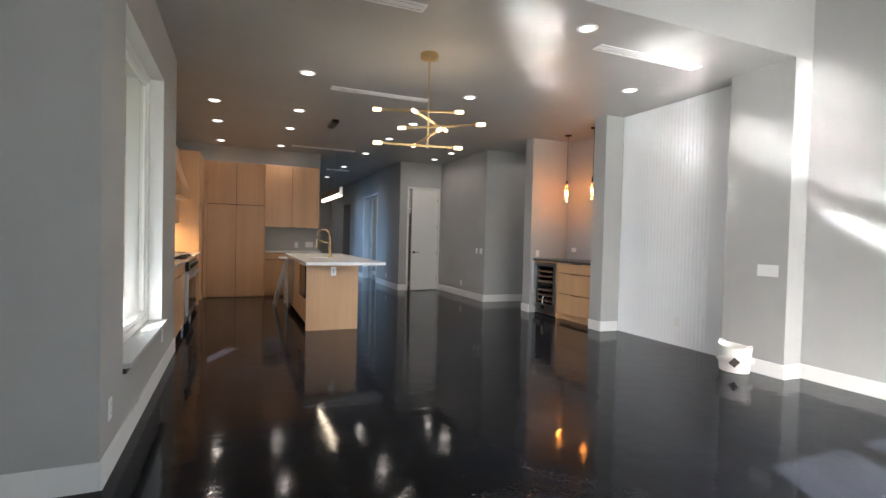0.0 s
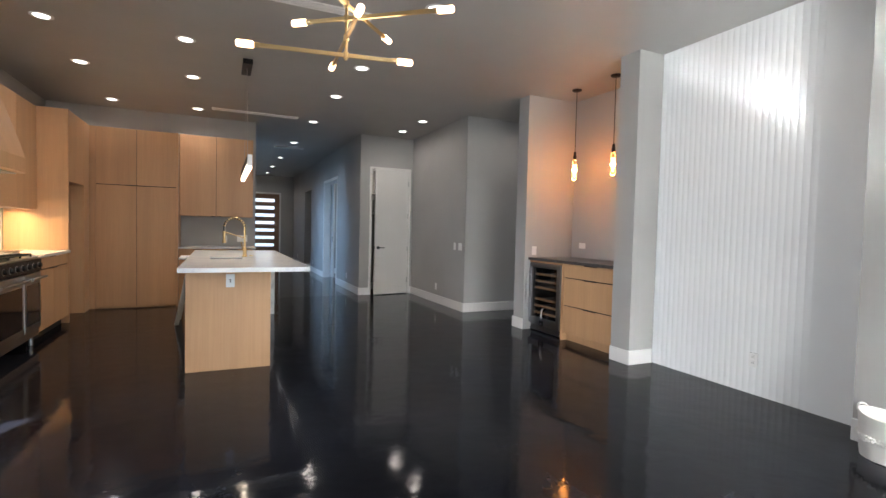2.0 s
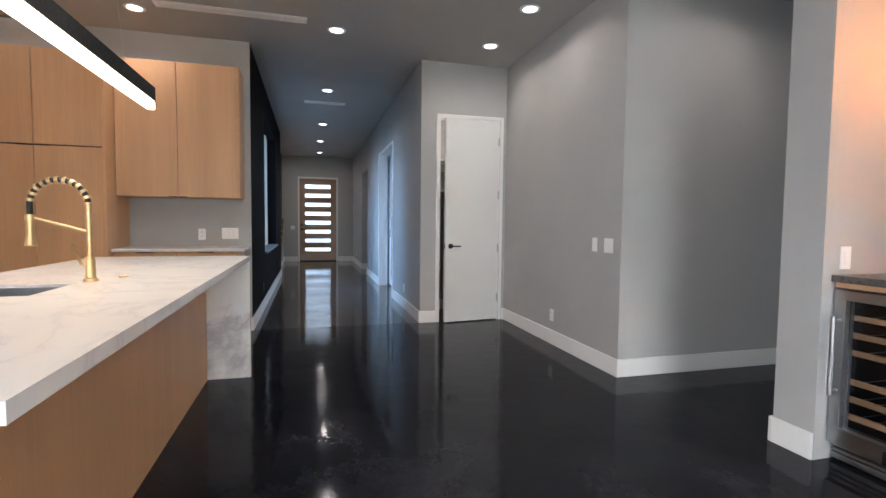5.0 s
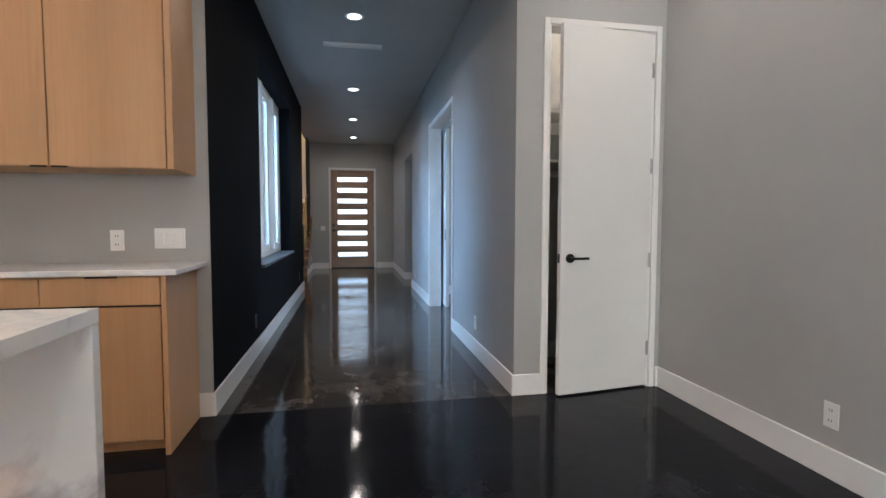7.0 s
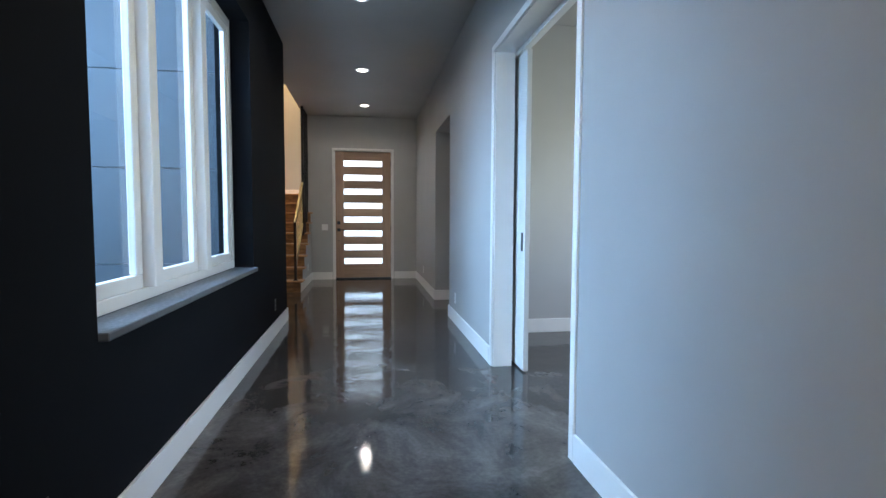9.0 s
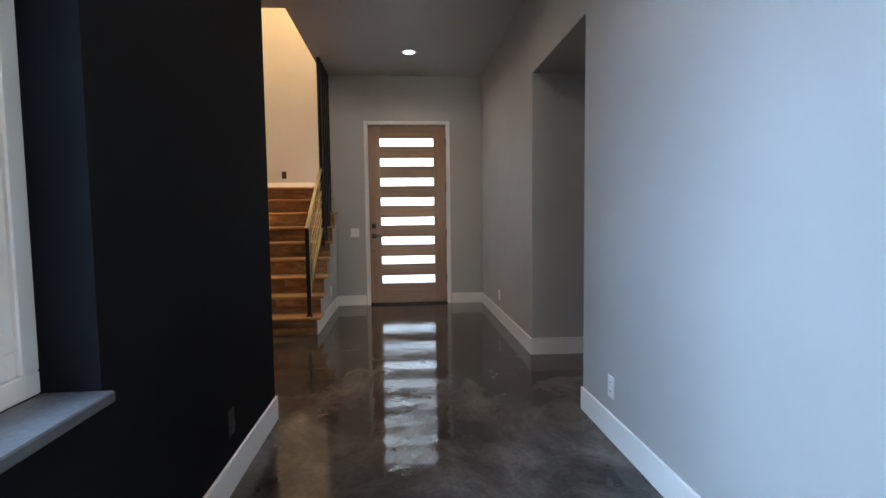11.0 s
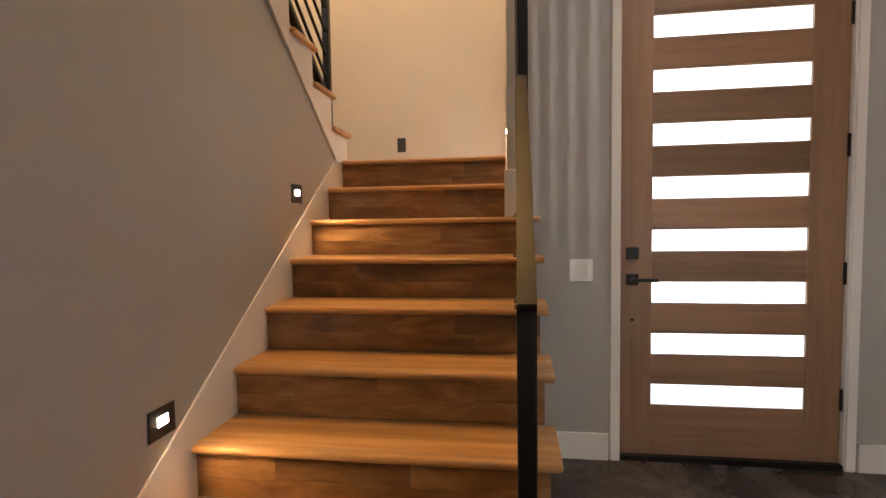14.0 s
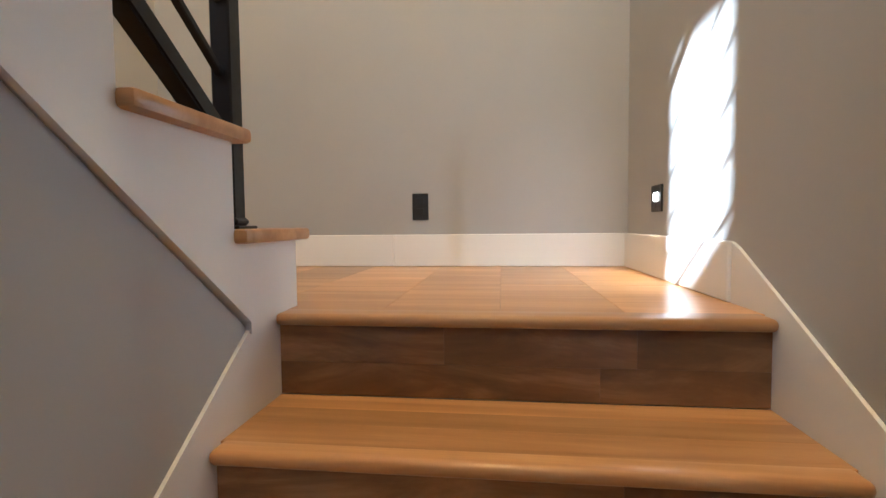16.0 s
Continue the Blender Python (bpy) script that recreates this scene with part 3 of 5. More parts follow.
edges = [2.447] + [e for t in tops for e in (t, t - GH)] + [0.028]
for hi, lo in zip(edges[0::2], edges[1::2]):
    part("rail", box(B(), GX0, GX1, FY0 + 0.002, FY1, lo, hi, 0.002, 1), DOORRAIL, root)
for t in tops:
    part("pane", box(B(), GX0, GX1, FY0 + 0.016, FY0 + 0.026, t - GH, t), FROST, root, "frosted glass slot bright with daylight")
    part("bead", box(box(B(), GX0, GX1, FY0 + 0.004, FY0 + 0.016, t - 0.008, t), GX0, GX1, FY0 + 0.004, FY0 + 0.016, t - GH, t - GH + 0.008), DOORWOOD, root)
lever(root, 2.152, FY0, 0.95, 1, -1)
part("rose_plate", box(B(), 2.122, 2.182, FY0 - 0.012, FY0, 0.92, 0.98, 0.003, 1), BLACKMETAL, root)
part("deadbolt", box(B(), 2.122, 2.182, FY0 - 0.016, FY0, 1.055, 1.115, 0.003, 1), BLACKMETAL, root, "square black deadbolt")
part("keyhole", rod(B(), (2.152, FY0 - 0.006, 0.74), (2.152, FY0, 0.74), 0.009, 12), BLACKMETAL, root)
for hz in (0.35, 0.98, 1.6, 2.22):
    part("hinge", box(B(), 3.138, 3.152, FY0 - 0.012, FY0 - 0.0005, hz - 0.055, hz + 0.055, 0.003, 1), BLACKMETAL, root)

# pantry door, standing ajar
root = tagged(thing("door_2", (4.25, 10.6, 0), "tall white pantry door standing ajar", "door"), kind="structure")
casing(root, "y", 10.56, 3.87, 4.64, 2.455, -1, 0.04)
part("jamb", box(box(box(B(), 3.87, 3.885, 10.562, 10.68, 0, 2.46), 4.625, 4.64, 10.562, 10.68, 0, 2.46), 3.885, 4.625, 10.562, 10.68, 2.445, 2.46), TRIM, root)
HINGE = Vector((4.622, 10.60, 0))
swing = Matrix.Translation(HINGE) @ Matrix.Rotation(radians(7.5), 4, "Z") @ Matrix.Translation(-HINGE)


def swung(bm):
    bmesh.ops.transform(bm, matrix=swing, verts=bm.verts)
    return bm


slab = part("slab", swung(box(B(), 3.915, 4.62, 10.56, 10.60, 0.012, 2.44, 0.002, 1)), DOORWHITE, root)
h = part("door_handle", swung(rod(B(), (3.985, 10.56, 0.925), (3.985, 10.548, 0.925), 0.03, 24)), BLACKMETAL, root, "matt black lever handle", True)
part("lever", swung(box(rod(B(), (3.985, 10.548, 0.925), (3.985, 10.51, 0.925), 0.010, 14), 3.975, 4.10, 10.503, 10.517, 0.917, 0.933, 0.003)), BLACKMETAL, h)
part("latch_plate", swung(box(B(), 3.9135, 3.9155, 10.568, 10.592, 0.895, 0.955)), BLACKMETAL, root)
for hz in (0.28, 0.9, 1.55, 2.2):
    part("hinge", box(B(), 4.618, 4.634, 10.548, 10.562, hz - 0.05, hz + 0.05, 0.003, 1), STEEL, root)

root = thing("pantry_shelf", (4.25, 11.2, 2.0), "two painted pantry shelves with a hanging rod", "shelf")
part("board", box(B(), 3.802, 4.718, 11.05, 11.398, 2.0, 2.02, 0.002, 1), TRIM, root)
part("batten", box(B(), 3.802, 4.718, 11.385, 11.398, 1.9, 1.998), TRIM, root)
part("board", box(B(), 3.802, 4.718, 10.78, 11.398, 1.59, 1.61, 0.002, 1), TRIM, root)
part("rod", rod(B(), (3.802, 11.0, 1.52), (4.718, 11.0, 1.52), 0.016, 14), STEEL, root)

# sliding door of the side room
root = tagged(thing("door_3", (3.83, 14.2, 0), "white pocket door slid mostly back", "door"), kind="structure")
casing(root, "x", 3.645, PY0, PY1, PZ - 0.01, -1, 0.05)
part("jamb", box(box(box(B(), 3.647, 3.798, PY0, PY0 + 0.014, 0, PZ), 3.647, 3.798, PY1 - 0.014, PY1, 0, PZ), 3.647, 3.798, PY0 + 0.014, PY1 - 0.014, PZ - 0.014, PZ), TRIM, root)
part("slab", box(B(), 3.83, 3.87, 13.88, 14.78, 0.012, 2.40, 0.003, 1), DOORWHITE, root)
part("flush_pull", box(B(), 3.826, 3.831, 13.92, 13.96, 0.92, 1.06, 0.001, 1), BLACKMETAL, root)
part("track", box(B(), 3.81, 3.86, PY0, 14.75, 2.402, 2.44), TRIM, root)

# garage-side door up two steps
root = tagged(thing("door_4", (4.9, 18.2, 0.36), "white side-hall door with black deadbolt and lever", "door"), kind="structure")
part("slab", box(B(), 4.333, 5.237, 18.02, 18.06, 0.345, 2.798, 0.002, 1), DOORWHITE, root)
lever(root, 5.125, 18.02, 1.155, -1, -1)
part("deadbolt", rod(B(), (5.128, 18.02, 1.295), (5.128, 18.005, 1.295), 0.03, 20), BLACKMETAL, root)
part("threshold", box(B(), 4.333, 5.237, 17.985, 18.1, 0.315, 0.343, 0.003, 1), STEEL, root, "pale metal threshold")
structure("floor_step", [(4.252, 5.998, 17.61, 17.80, 0, 0.15), (4.252, 5.998, 17.80, 18.0, 0, 0.314), (4.33, 5.24, 18.0, 18.12, 0, 0.314)], FLOOR_HALL, "two dark concrete steps up to a door", "step")

# ---- stair ----
RUN, RISE, Y1, XL, XR = 0.2511, 0.183, 18.243, 0.498, 1.645
stair = thing("staircase", (1.07, 19.2, 0), "maple wood staircase with rounded nosings and white skirts", "staircase")


def nose(k):
    return Y1 + RUN * (k - 1)


rnd = random.Random(5)


def boards(parent, name, x0, x1, cuts, mat=None, long=False):
    """Strips of wood laid end to end: cuts are the (y0, y1, z0, z1) of each row."""
    for y0, y1, z0, z1 in cuts:
        x = x0
        while x < x1 - 0.01:
            e = x1 if long else x + rnd.uniform(0.22, 0.7)
            e = x1 if x1 - e < 0.2 else e
            part(name, box(B(), x + 0.0001, e - 0.0001, y0, y1, z0, z1, 0.0004, 1), mat or MAPLE, parent)
            x = e


for k in range(1, 10):
    z, y = RISE * k, nose(k)
    right = XR if k <= 7 else 1.5085
    # riser: two or three rows of boards
    zb = z - RISE
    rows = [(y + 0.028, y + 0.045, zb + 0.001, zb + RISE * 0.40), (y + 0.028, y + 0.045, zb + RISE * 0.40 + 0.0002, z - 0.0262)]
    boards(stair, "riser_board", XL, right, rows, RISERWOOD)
    if k == 9:
        break
    tread = part("tread", box(B(), XL, right + (0.035 if k <= 7 else 0), y, y + 0.055, z - 0.026, z, 0.011, 3), MAPLE, stair, "rounded wooden nosing", True)
    far = y + RUN + 0.028
    n_rows = 3
    step = (far - y - 0.055) / n_rows
    if k == 7:
        boards(stair, "tread_board", XL, 1.50, [((y + 0.0551 + step * j if j else y + 0.042), y + 0.0549 + step * (j + 1), z - 0.026, z - 0.0005) for j in range(n_rows)], None, True)
        part("tread_end", box(B(), 1.502, right + 0.035, y + 0.0555, 19.918, z - 0.026, z - 0.0005, 0.004, 1), MAPLE, stair)
    else:
        boards(stair, "tread_board", XL, right + (0.035 if k <= 7 else 0), [((y + 0.0551 + step * j if j else y + 0.042), y + 0.0549 + step * (j + 1), z - 0.026, z - 0.0005) for j in range(n_rows)], None, True)
LZ = RISE * 9
part("landing_nosing", box(B(), XL, 1.5085, nose(9), nose(9) + 0.075, LZ - 0.026, LZ, 0.011, 3), MAPLE, stair, "", True)
y = nose(9) + 0.060
x_edges = (0.42, 0.72, 0.98, 1.24, 1.515)
for x0, x1 in zip((-0.61, -0.35, -0.09, 0.17, *x_edges), (-0.35, -0.09, 0.17, *x_edges)):
    cut = y + rnd.uniform(0.3, 0.8)
    for a, b in ((y, cut), (cut, SB - 0.001)):
        if x1 < 0.5 and b < 20.4:
            continue
        a2 = max(a, 20.40) if x1 < 0.5 else a
        part("landing_board", box(B(), x0 + 0.0003, x1 - 0.0003, a2 + 0.0003, b - 0.0003, LZ - 0.026, LZ - 0.0006, 0.0006, 1), MAPLE, stair)
# closed side of the lower flight
out = [(nose(1) + 0.046, 0.0)]
for k in range(1, 8):
    out += [(nose(k) + 0.046, RISE * k - 0.028), (nose(k + 1) + 0.046 if k < 7 else 19.918, RISE * k - 0.028)]
out += [(19.918, 0.0)]
part("side_panel", prism(B(), out, "x", 1.60, 1.640), WALL, stair, "grey painted stair side")
part("side_skirt", box(B(), 1.641, 1.654, nose(1) + 0.03, 19.918, 0.0, BH, 0.002, 1), TRIM, stair, "white baseboard along the stair")
# white skirt on the wall side
part("wall_skirt", prism(B(), [(17.99, 0.0), (17.99, 0.138), (20.172, LZ + 0.002), (20.172, LZ - 0.002), (20.30, LZ - 0.002), (20.30, LZ - RISE - 0.05), (18.35, 0.0)], "x", 0.491, 0.4985), TRIM, stair, "white stair skirt")
part("wall_skirt", prism(B(), [(19.919, 1.282), (19.919, 1.500), (20.43, 1.776), (20.459, 1.787), (20.459, LZ - 0.03), (20.29, LZ - 0.03), (20.29, LZ - RISE - 0.005), (20.04, LZ - RISE - 0.005), (20.04, 1.282)], "x", 1.509, 1.5165), TRIM, stair, "white stair skirt")
part("wall_skirt", box(B(), 1.503, 1.60, 19.904, 19.9185, 1.282, 1.528, 0.002, 1), TRIM, stair, "white stair skirt")

# wall and stringer under the upper flight
def upper_z(yy):
    return LZ + 0.755 * (20.15 - yy)


UY, URUN = 20.39, 0.262
bm = prism(B(), [(16.15, 0), (20.365, 0), (20.365, LZ - 0.005), (20.15, LZ - 0.005), (18.30, upper_z(18.30) + 0.02), (18.0, upper_z(18.0) + 0.02), (18.0, CEIL), (16.15, CEIL)], "x", 0.37, 0.49)
tagged(part("wall_stair_middle", bm, WALL), "grey wall between the two stair flights", "wall", kind="structure")
upper = thing("upper_staircase", (0.0, 19.2, LZ), "upper stair flight with wooden treads and white stringer", "staircase")
line = []
for k in range(1, 10):
    line += [(UY - 0.028 - URUN * (k - 1), LZ + RISE * (k - 1)), (UY - 0.028 - URUN * (k - 1), LZ + RISE * k - 0.028)]
bm = prism(B(), [(20.362, LZ - 0.02), *line[1:], (18.0, upper_z(18.0)), (20.15, LZ + 0.004), (20.15, LZ - 0.02)], "x", 0.3705, 0.503)
part("stringer", bm, TRIM, upper, "white painted stringer")
for k in range(1, 10):
    z, y = LZ + RISE * k, UY - URUN * (k - 1)
    part("tread", box(B(), SL + 0.002, 0.529, y - URUN - 0.03, y, z - 0.027, z, 0.008, 2), MAPLE, upper, "", True)
    part("riser", box(B(), SL + 0.002, 0.37, y - 0.045, y - 0.028, z - RISE + 0.001, z - 0.028), TRIM, upper)


def foot_plate(bm, x, y, z, s=0.036):
    box(bm, x - s, x + s, y - s, y + s, z, z + 0.006, 0.002, 1)
    box(bm, x - s * 0.72, x + s * 0.72, y - s * 0.72, y + s * 0.72, z + 0.006, z + 0.022, 0.006, 1)
    return bm


# black screen of upright bars on the lower flight
PX = 1.58
screen = thing("stair_screen", (PX, 19.5, 0.9), "screen of black square metal bars from stair to ceiling", "screen")
for py in (19.85, 19.71, 19.57, 19.43, 19.29):
    k = int((py - Y1) / RUN) + 1
    post = part("post", box(B(), PX - 0.019, PX + 0.019, py - 0.019, py + 0.019, RISE * k, CEIL, 0.003, 1), BLACKMETAL, screen)
    part("foot", foot_plate(B(), PX, py, RISE * k), BLACKMETAL, post)
# lower railing
rail = thing("stair_railing", (1.58, 18.7, 0.2), "black metal stair railing with slim sloping bars", "railing")
NY, NX = 18.335, 1.562
part("newel", box(B(), NX - 0.02, NX + 0.02, NY - 0.02, NY + 0.02, RISE, 1.10, 0.003, 1), BLACKMETAL, rail)
part("foot", foot_plate(B(), NX, NY, RISE), BLACKMETAL, rail)
EY, SLOPE = 19.20, 0.787
part("end_post", box(B(), PX - 0.02, PX + 0.02, EY - 0.01, EY + 0.03, 0.87, CEIL, 0.003, 1), BLACKMETAL, rail)


def slope_bar(name, z_at_newel, w, h, mat=BLACKMETAL):
    part(name, bar(B(), (NX, NY, z_at_newel), (PX - 0.004, EY, z_at_newel + SLOPE * (EY - NY)), w, h, min(w, h) * 0.12), mat, rail)


part("handrail", bar(B(), (NX, NY - 0.03, 1.109 - 0.022), (PX - 0.004, EY, 1.79), 0.04, 0.03, 0.003), BLACKMETAL, rail, "flat black handrail")
for zz in (0.53, 0.635, 0.74, 0.85, 0.965):
    slope_bar("bar", zz, 0.0145, 0.0145)
slope_bar("bottom_rail", 0.40, 0.036, 0.03)
# upper railing
rail2 = thing("upper_railing", (0.46, 19.3, LZ), "black metal railing of the upper stair flight", "railing")
RX = 0.462
part("newel", box(B(), RX - 0.02, RX + 0.02, 20.14, 20.18, LZ + RISE, LZ + RISE + 1.15, 0.003, 1), BLACKMETAL, rail2)
part("foot", foot_plate(B(), RX, 20.16, LZ + RISE), BLACKMETAL, rail2)
US = RISE / URUN


def up_bar(name, off, w, h):
    z0 = LZ + RISE + off
    part(name, bar(B(), (RX, 20.14, z0), (RX, 18.02, z0 + US * 2.12), w, h, min(w, h) * 0.12), BLACKMETAL, rail2)


up_bar("handrail", 1.12, 0.052, 0.04)
up_bar("bottom_rail", 0.16, 0.04, 0.035)
for k in range(6):
    up_bar("bar", 0.29 + 0.135 * k, 0.014, 0.014)
part("newel", box(B(), RX - 0.02, RX + 0.02, 18.0, 18.04, LZ + RISE * 9, LZ + RISE * 9 + 1.3, 0.003, 1), BLACKMETAL, rail2)


# ---- recessed step lights ----
def step_light(x, y, z, out):
    root = thing("step_light", (x, y, z), "small black recessed step light, lit", "light", "step lights")
    s = 0.046
    lo, hi = sorted((x, x + out * 0.006))
    part("plate", box(B(), lo, hi, y - 0.056, y + 0.056, z - s, z + s, 0.002, 1), BLACKPLASTIC, root)
    lo, hi = sorted((x + out * 0.006, x + out * 0.009))
    part("lens", box(B(), lo, hi, y - 0.022, y + 0.022, z - 0.010, z + 0.020, 0.0014, 1), LED_STEP, root, "glowing lens")
    data = bpy.data.lights.new("step_beam", "SPOT")
    data.energy, data.color, data.spot_size, data.spot_blend, data.shadow_soft_size = 6.5 * LAMPS, (1.0, 0.74, 0.42), radians(110), 0.7, 0.02
    ob = new("step_beam", data)
    ob.matrix_world = look((x + out * 0.02, y, z), (x + out * 0.5, y, z - 0.55))


step_light(0.491, 18.63, 0.68, 1)
step_light(0.491, 19.615, 1.41, 1)
step_light(1.516, 21.02, 1.915, -1)


# ---- switches and sockets ----
def plate(axis, at, u, z, out, gangs=1, kind="socket", mat=WHITEPLASTIC, wide=None, high=0.118, label=""):
    width = wide or 0.072 + 0.046 * (gangs - 1)
    name = "wall_socket" if kind != "switch" else "light_switch"
    what = label or ("white wall socket plate" if kind == "socket" else f"white wall plate with {('one', 'two', 'three', 'four')[gangs - 1]} rocker switch" + ("es" if gangs > 1 else ""))

    def b(bm, u0, u1, z0, z1, d0, d1, bev=0.0):
        lo, hi = sorted((at + out * d0, at + out * d1))
        return box(bm, lo, hi, u0, u1, z0, z1, bev, 1) if axis == "x" else box(bm, u0, u1, lo, hi, z0, z1, bev, 1)
    root = thing(name, (at, u, z) if axis == "x" else (u, at, z), what, "switch" if kind == "switch" else "socket", "wall plates")
    part("plate", b(B(), u - width / 2, u + width / 2, z - high / 2, z + high / 2, 0.0005, 0.006, 0.002), mat, root)
    for n in range(gangs):
        c = u + 0.046 * (n - (gangs - 1) / 2)
        if kind == "device":
            f = part("outlet", b(B(), c - 0.017, c + 0.017, z - 0.034, z + 0.034, 0.006, 0.0085, 0.001), mat, root)
            part("ports", b(b(B(), c - 0.008, c + 0.008, z + 0.002, z + 0.012, 0.0085, 0.009), c - 0.006, c + 0.006, z - 0.016, z - 0.006, 0.0085, 0.009), BLACKPLASTIC, f)
        elif kind == "socket":
            for zz in (-0.024, 0.024):
                f = part("outlet", b(B(), c - 0.016, c + 0.016, z + zz - 0.016, z + zz + 0.016, 0.006, 0.0085, 0.001), mat, root)
                part("slots", b(b(B(), c - 0.008, c - 0.005, z + zz - 0.005, z + zz + 0.007, 0.0085, 0.009), c + 0.005, c + 0.008, z + zz - 0.005, z + zz + 0.007, 0.0085, 0.009), BLACKPLASTIC, f)
        else:
            part("rocker", b(B(), c - 0.016, c + 0.016, z - 0.034, z + 0.034, 0.006, 0.010, 0.0015), mat, root)


plate("x", 4.95, 2.60, 1.045, -1, 4, "switch")
plate("x", 4.72, 8.36, 1.035, -1, 2, "switch", wide=0.12)
plate("x", 4.72, 8.56, 1.035, -1, 1, "switch")
plate("x", 4.72, 9.29, 0.29, -1)
plate("x", -0.545, 2.46, 0.34, 1)
plate("x", -0.545, 4.41, 0.35, 1)
plate("y", 10.56, 1.273, 1.055, -1)
plate("y", 10.56, 1.55, 1.065, -1, 3, "switch", wide=0.165)
plate("x", 3.645, 11.58, 0.285, -1)
plate("x", 3.645, 15.69, 0.283, -1)
plate("x", 3.645, 18.72, 0.295, -1)
plate("x", 1.765, 15.41, 0.30, 1, mat=BLACKPLASTIC, label="black wall socket plate on the black wall")
plate("x", 1.765, 11.87, 0.307, 1, mat=BLACKPLASTIC, label="black wall socket plate on the black wall")
plate("y", 19.92, 1.893, 1.0, -1, 2, "switch", wide=0.115, high=0.115)
plate("x", 0.49, 17.56, 0.993, 1, 1, "switch")
plate("x", 0.49, 17.645, 0.993, 1, 1, "switch")
plate("x", 0.49, 17.55, 0.32, 1)
plate("y", SB, 0.625, 1.912, -1, mat=BLACKPLASTIC, label="black wall socket plate above the landing")
plate("x", 1.641, 19.30, 0.30, 1)
plate("y", 6.77, 5.03, 1.052, -1, 1, "switch")
plate("x", 5.66, 6.55, 1.13, -1, 2, "switch", wide=0.125, high=0.075)
plate("x", 5.175, 3.87, 0.295, -1)
plate("y", 6.071, 1.284, 0.80, -1, 1, "device", label="white socket plate on the oak island end")

# ---- lights ----
for dx, dy in DOWNLIGHTS:
    root = thing("downlight", (dx, dy, CEIL), "round white recessed ceiling downlight, lit", "downlight", "ceiling downlights")
    part("trim", lathe(B(), (dx, dy, CEIL), [(0.090, -0.0005), (0.090, -0.005), (0.066, -0.008), (0.060, -0.003), (0.060, -0.0006)], 28), WHITEPLASTIC, root, "", True)
    part("lens", lathe(B(), (dx, dy, CEIL), [(0.059, -0.0012), (0.059, -0.0045), (0.02, -0.005)], 28), LED_DOWN, root, "glowing lens")


def ceiling_vent(x0, x1, y0, y1):
    root = thing("ceiling_vent", ((x0 + x1) / 2, (y0 + y1) / 2, CEIL), "white linear slot air vent in the ceiling", "vent", "ceiling vents")
    z0, z1, f = CEIL - 0.012, CEIL - 0.0005, 0.018
    part("frame", box(box(box(box(B(), x0, x1, y0, y0 + f, z0, z1, 0.002, 1), x0, x1, y1 - f, y1, z0, z1, 0.002, 1), x0, x0 + f, y0 + f, y1 - f, z0, z1), x1 - f, x1, y0 + f, y1 - f, z0, z1), TRIM, root)
    part("backing", box(B(), x0 + f, x1 - f, y0 + f, y1 - f, CEIL - 0.002, CEIL - 0.0006), RECESS_SHADE, root)
    n = 2
    for k in range(1, n + 1):
        yy = y0 + f + (y1 - y0 - 2 * f) * k / (n + 1)
        part("slat", box(B(), x0 + f, x1 - f, yy - 0.012, yy + 0.012, z0 + 0.001, CEIL - 0.0025, 0.002, 1), TRIM, root)


ceiling_vent(1.10, 2.37, 5.40, 5.53)
ceiling_vent(3.11, 4.39, 2.98, 3.11)
ceiling_vent(0.2, 1.41, 2.98, 3.11)
ceiling_vent(1.07, 2.36, 9.72, 9.85)
ceiling_vent(2.30, 2.935, 12.97, 13.10)
ceiling_vent(5.70, 6.2, 7.93, 8.05)

# chandelier: one rod and five crossing arms
CX, CY = 1.79, 3.92
ch = thing("chandelier", (CX, CY, CEIL), "brass chandelier of crossing arms with glowing tube bulbs", "chandelier")
part("canopy", lathe(B(), (CX, CY, CEIL), [(0.085, -0.0005), (0.09, -0.006), (0.09, -0.045), (0.084, -0.052), (0.01, -0.052)], 32), BRASS, ch, "round brass canopy", True)
part("stem", rod(B(), (CX, CY, CEIL - 0.05), (CX, CY, 2.17), 0.0075, 12), BRASS, ch, "", True)
for za, ang, half, slide in ((2.54, -20.5, 0.398, -0.098), (2.458, 46.5, 0.398, 0.076), (2.385, -39.0, 0.396, 0.13), (2.285, 86.5, 0.41, 0.07), (2.196, -9.2, 0.395, -0.09)):
    way = Vector((math.cos(radians(ang)), math.sin(radians(ang)), 0))
    hub = Vector((CX, CY, za))
    c = hub + way * slide
    arm = part("arm", bar(B(), c - way * (half - 0.05), c + way * (half - 0.05), 0.016, 0.020, 0.002), BRASS, ch)
    part("hub", rod(B(), hub - Vector((0, 0, 0.016)), hub + Vector((0, 0, 0.016)), 0.014, 14), BRASS, ch, "", True)
    for s in (-1, 1):
        part("socket", rod(B(), c + way * s * (half - 0.06), c + way * s * (half - 0.035), 0.0135, 16), BRASS, arm, "", True)
        bm = B()
        rod(bm, c + way * s * (half - 0.035), c + way * s * (half + 0.05), 0.0175, 18)
        bmesh.ops.bevel(bm, geom=list(bm.edges), offset=0.005, segments=2, affect="EDGES")
        part("bulb", bm, BULB_CHANDELIER, arm, "glowing frosted tube bulb", True)
point_lamp("chandelier_glow", (CX + 0.15, CY + 0.1, 2.37), 30.0, (1.0, 0.77, 0.52), 0.25)

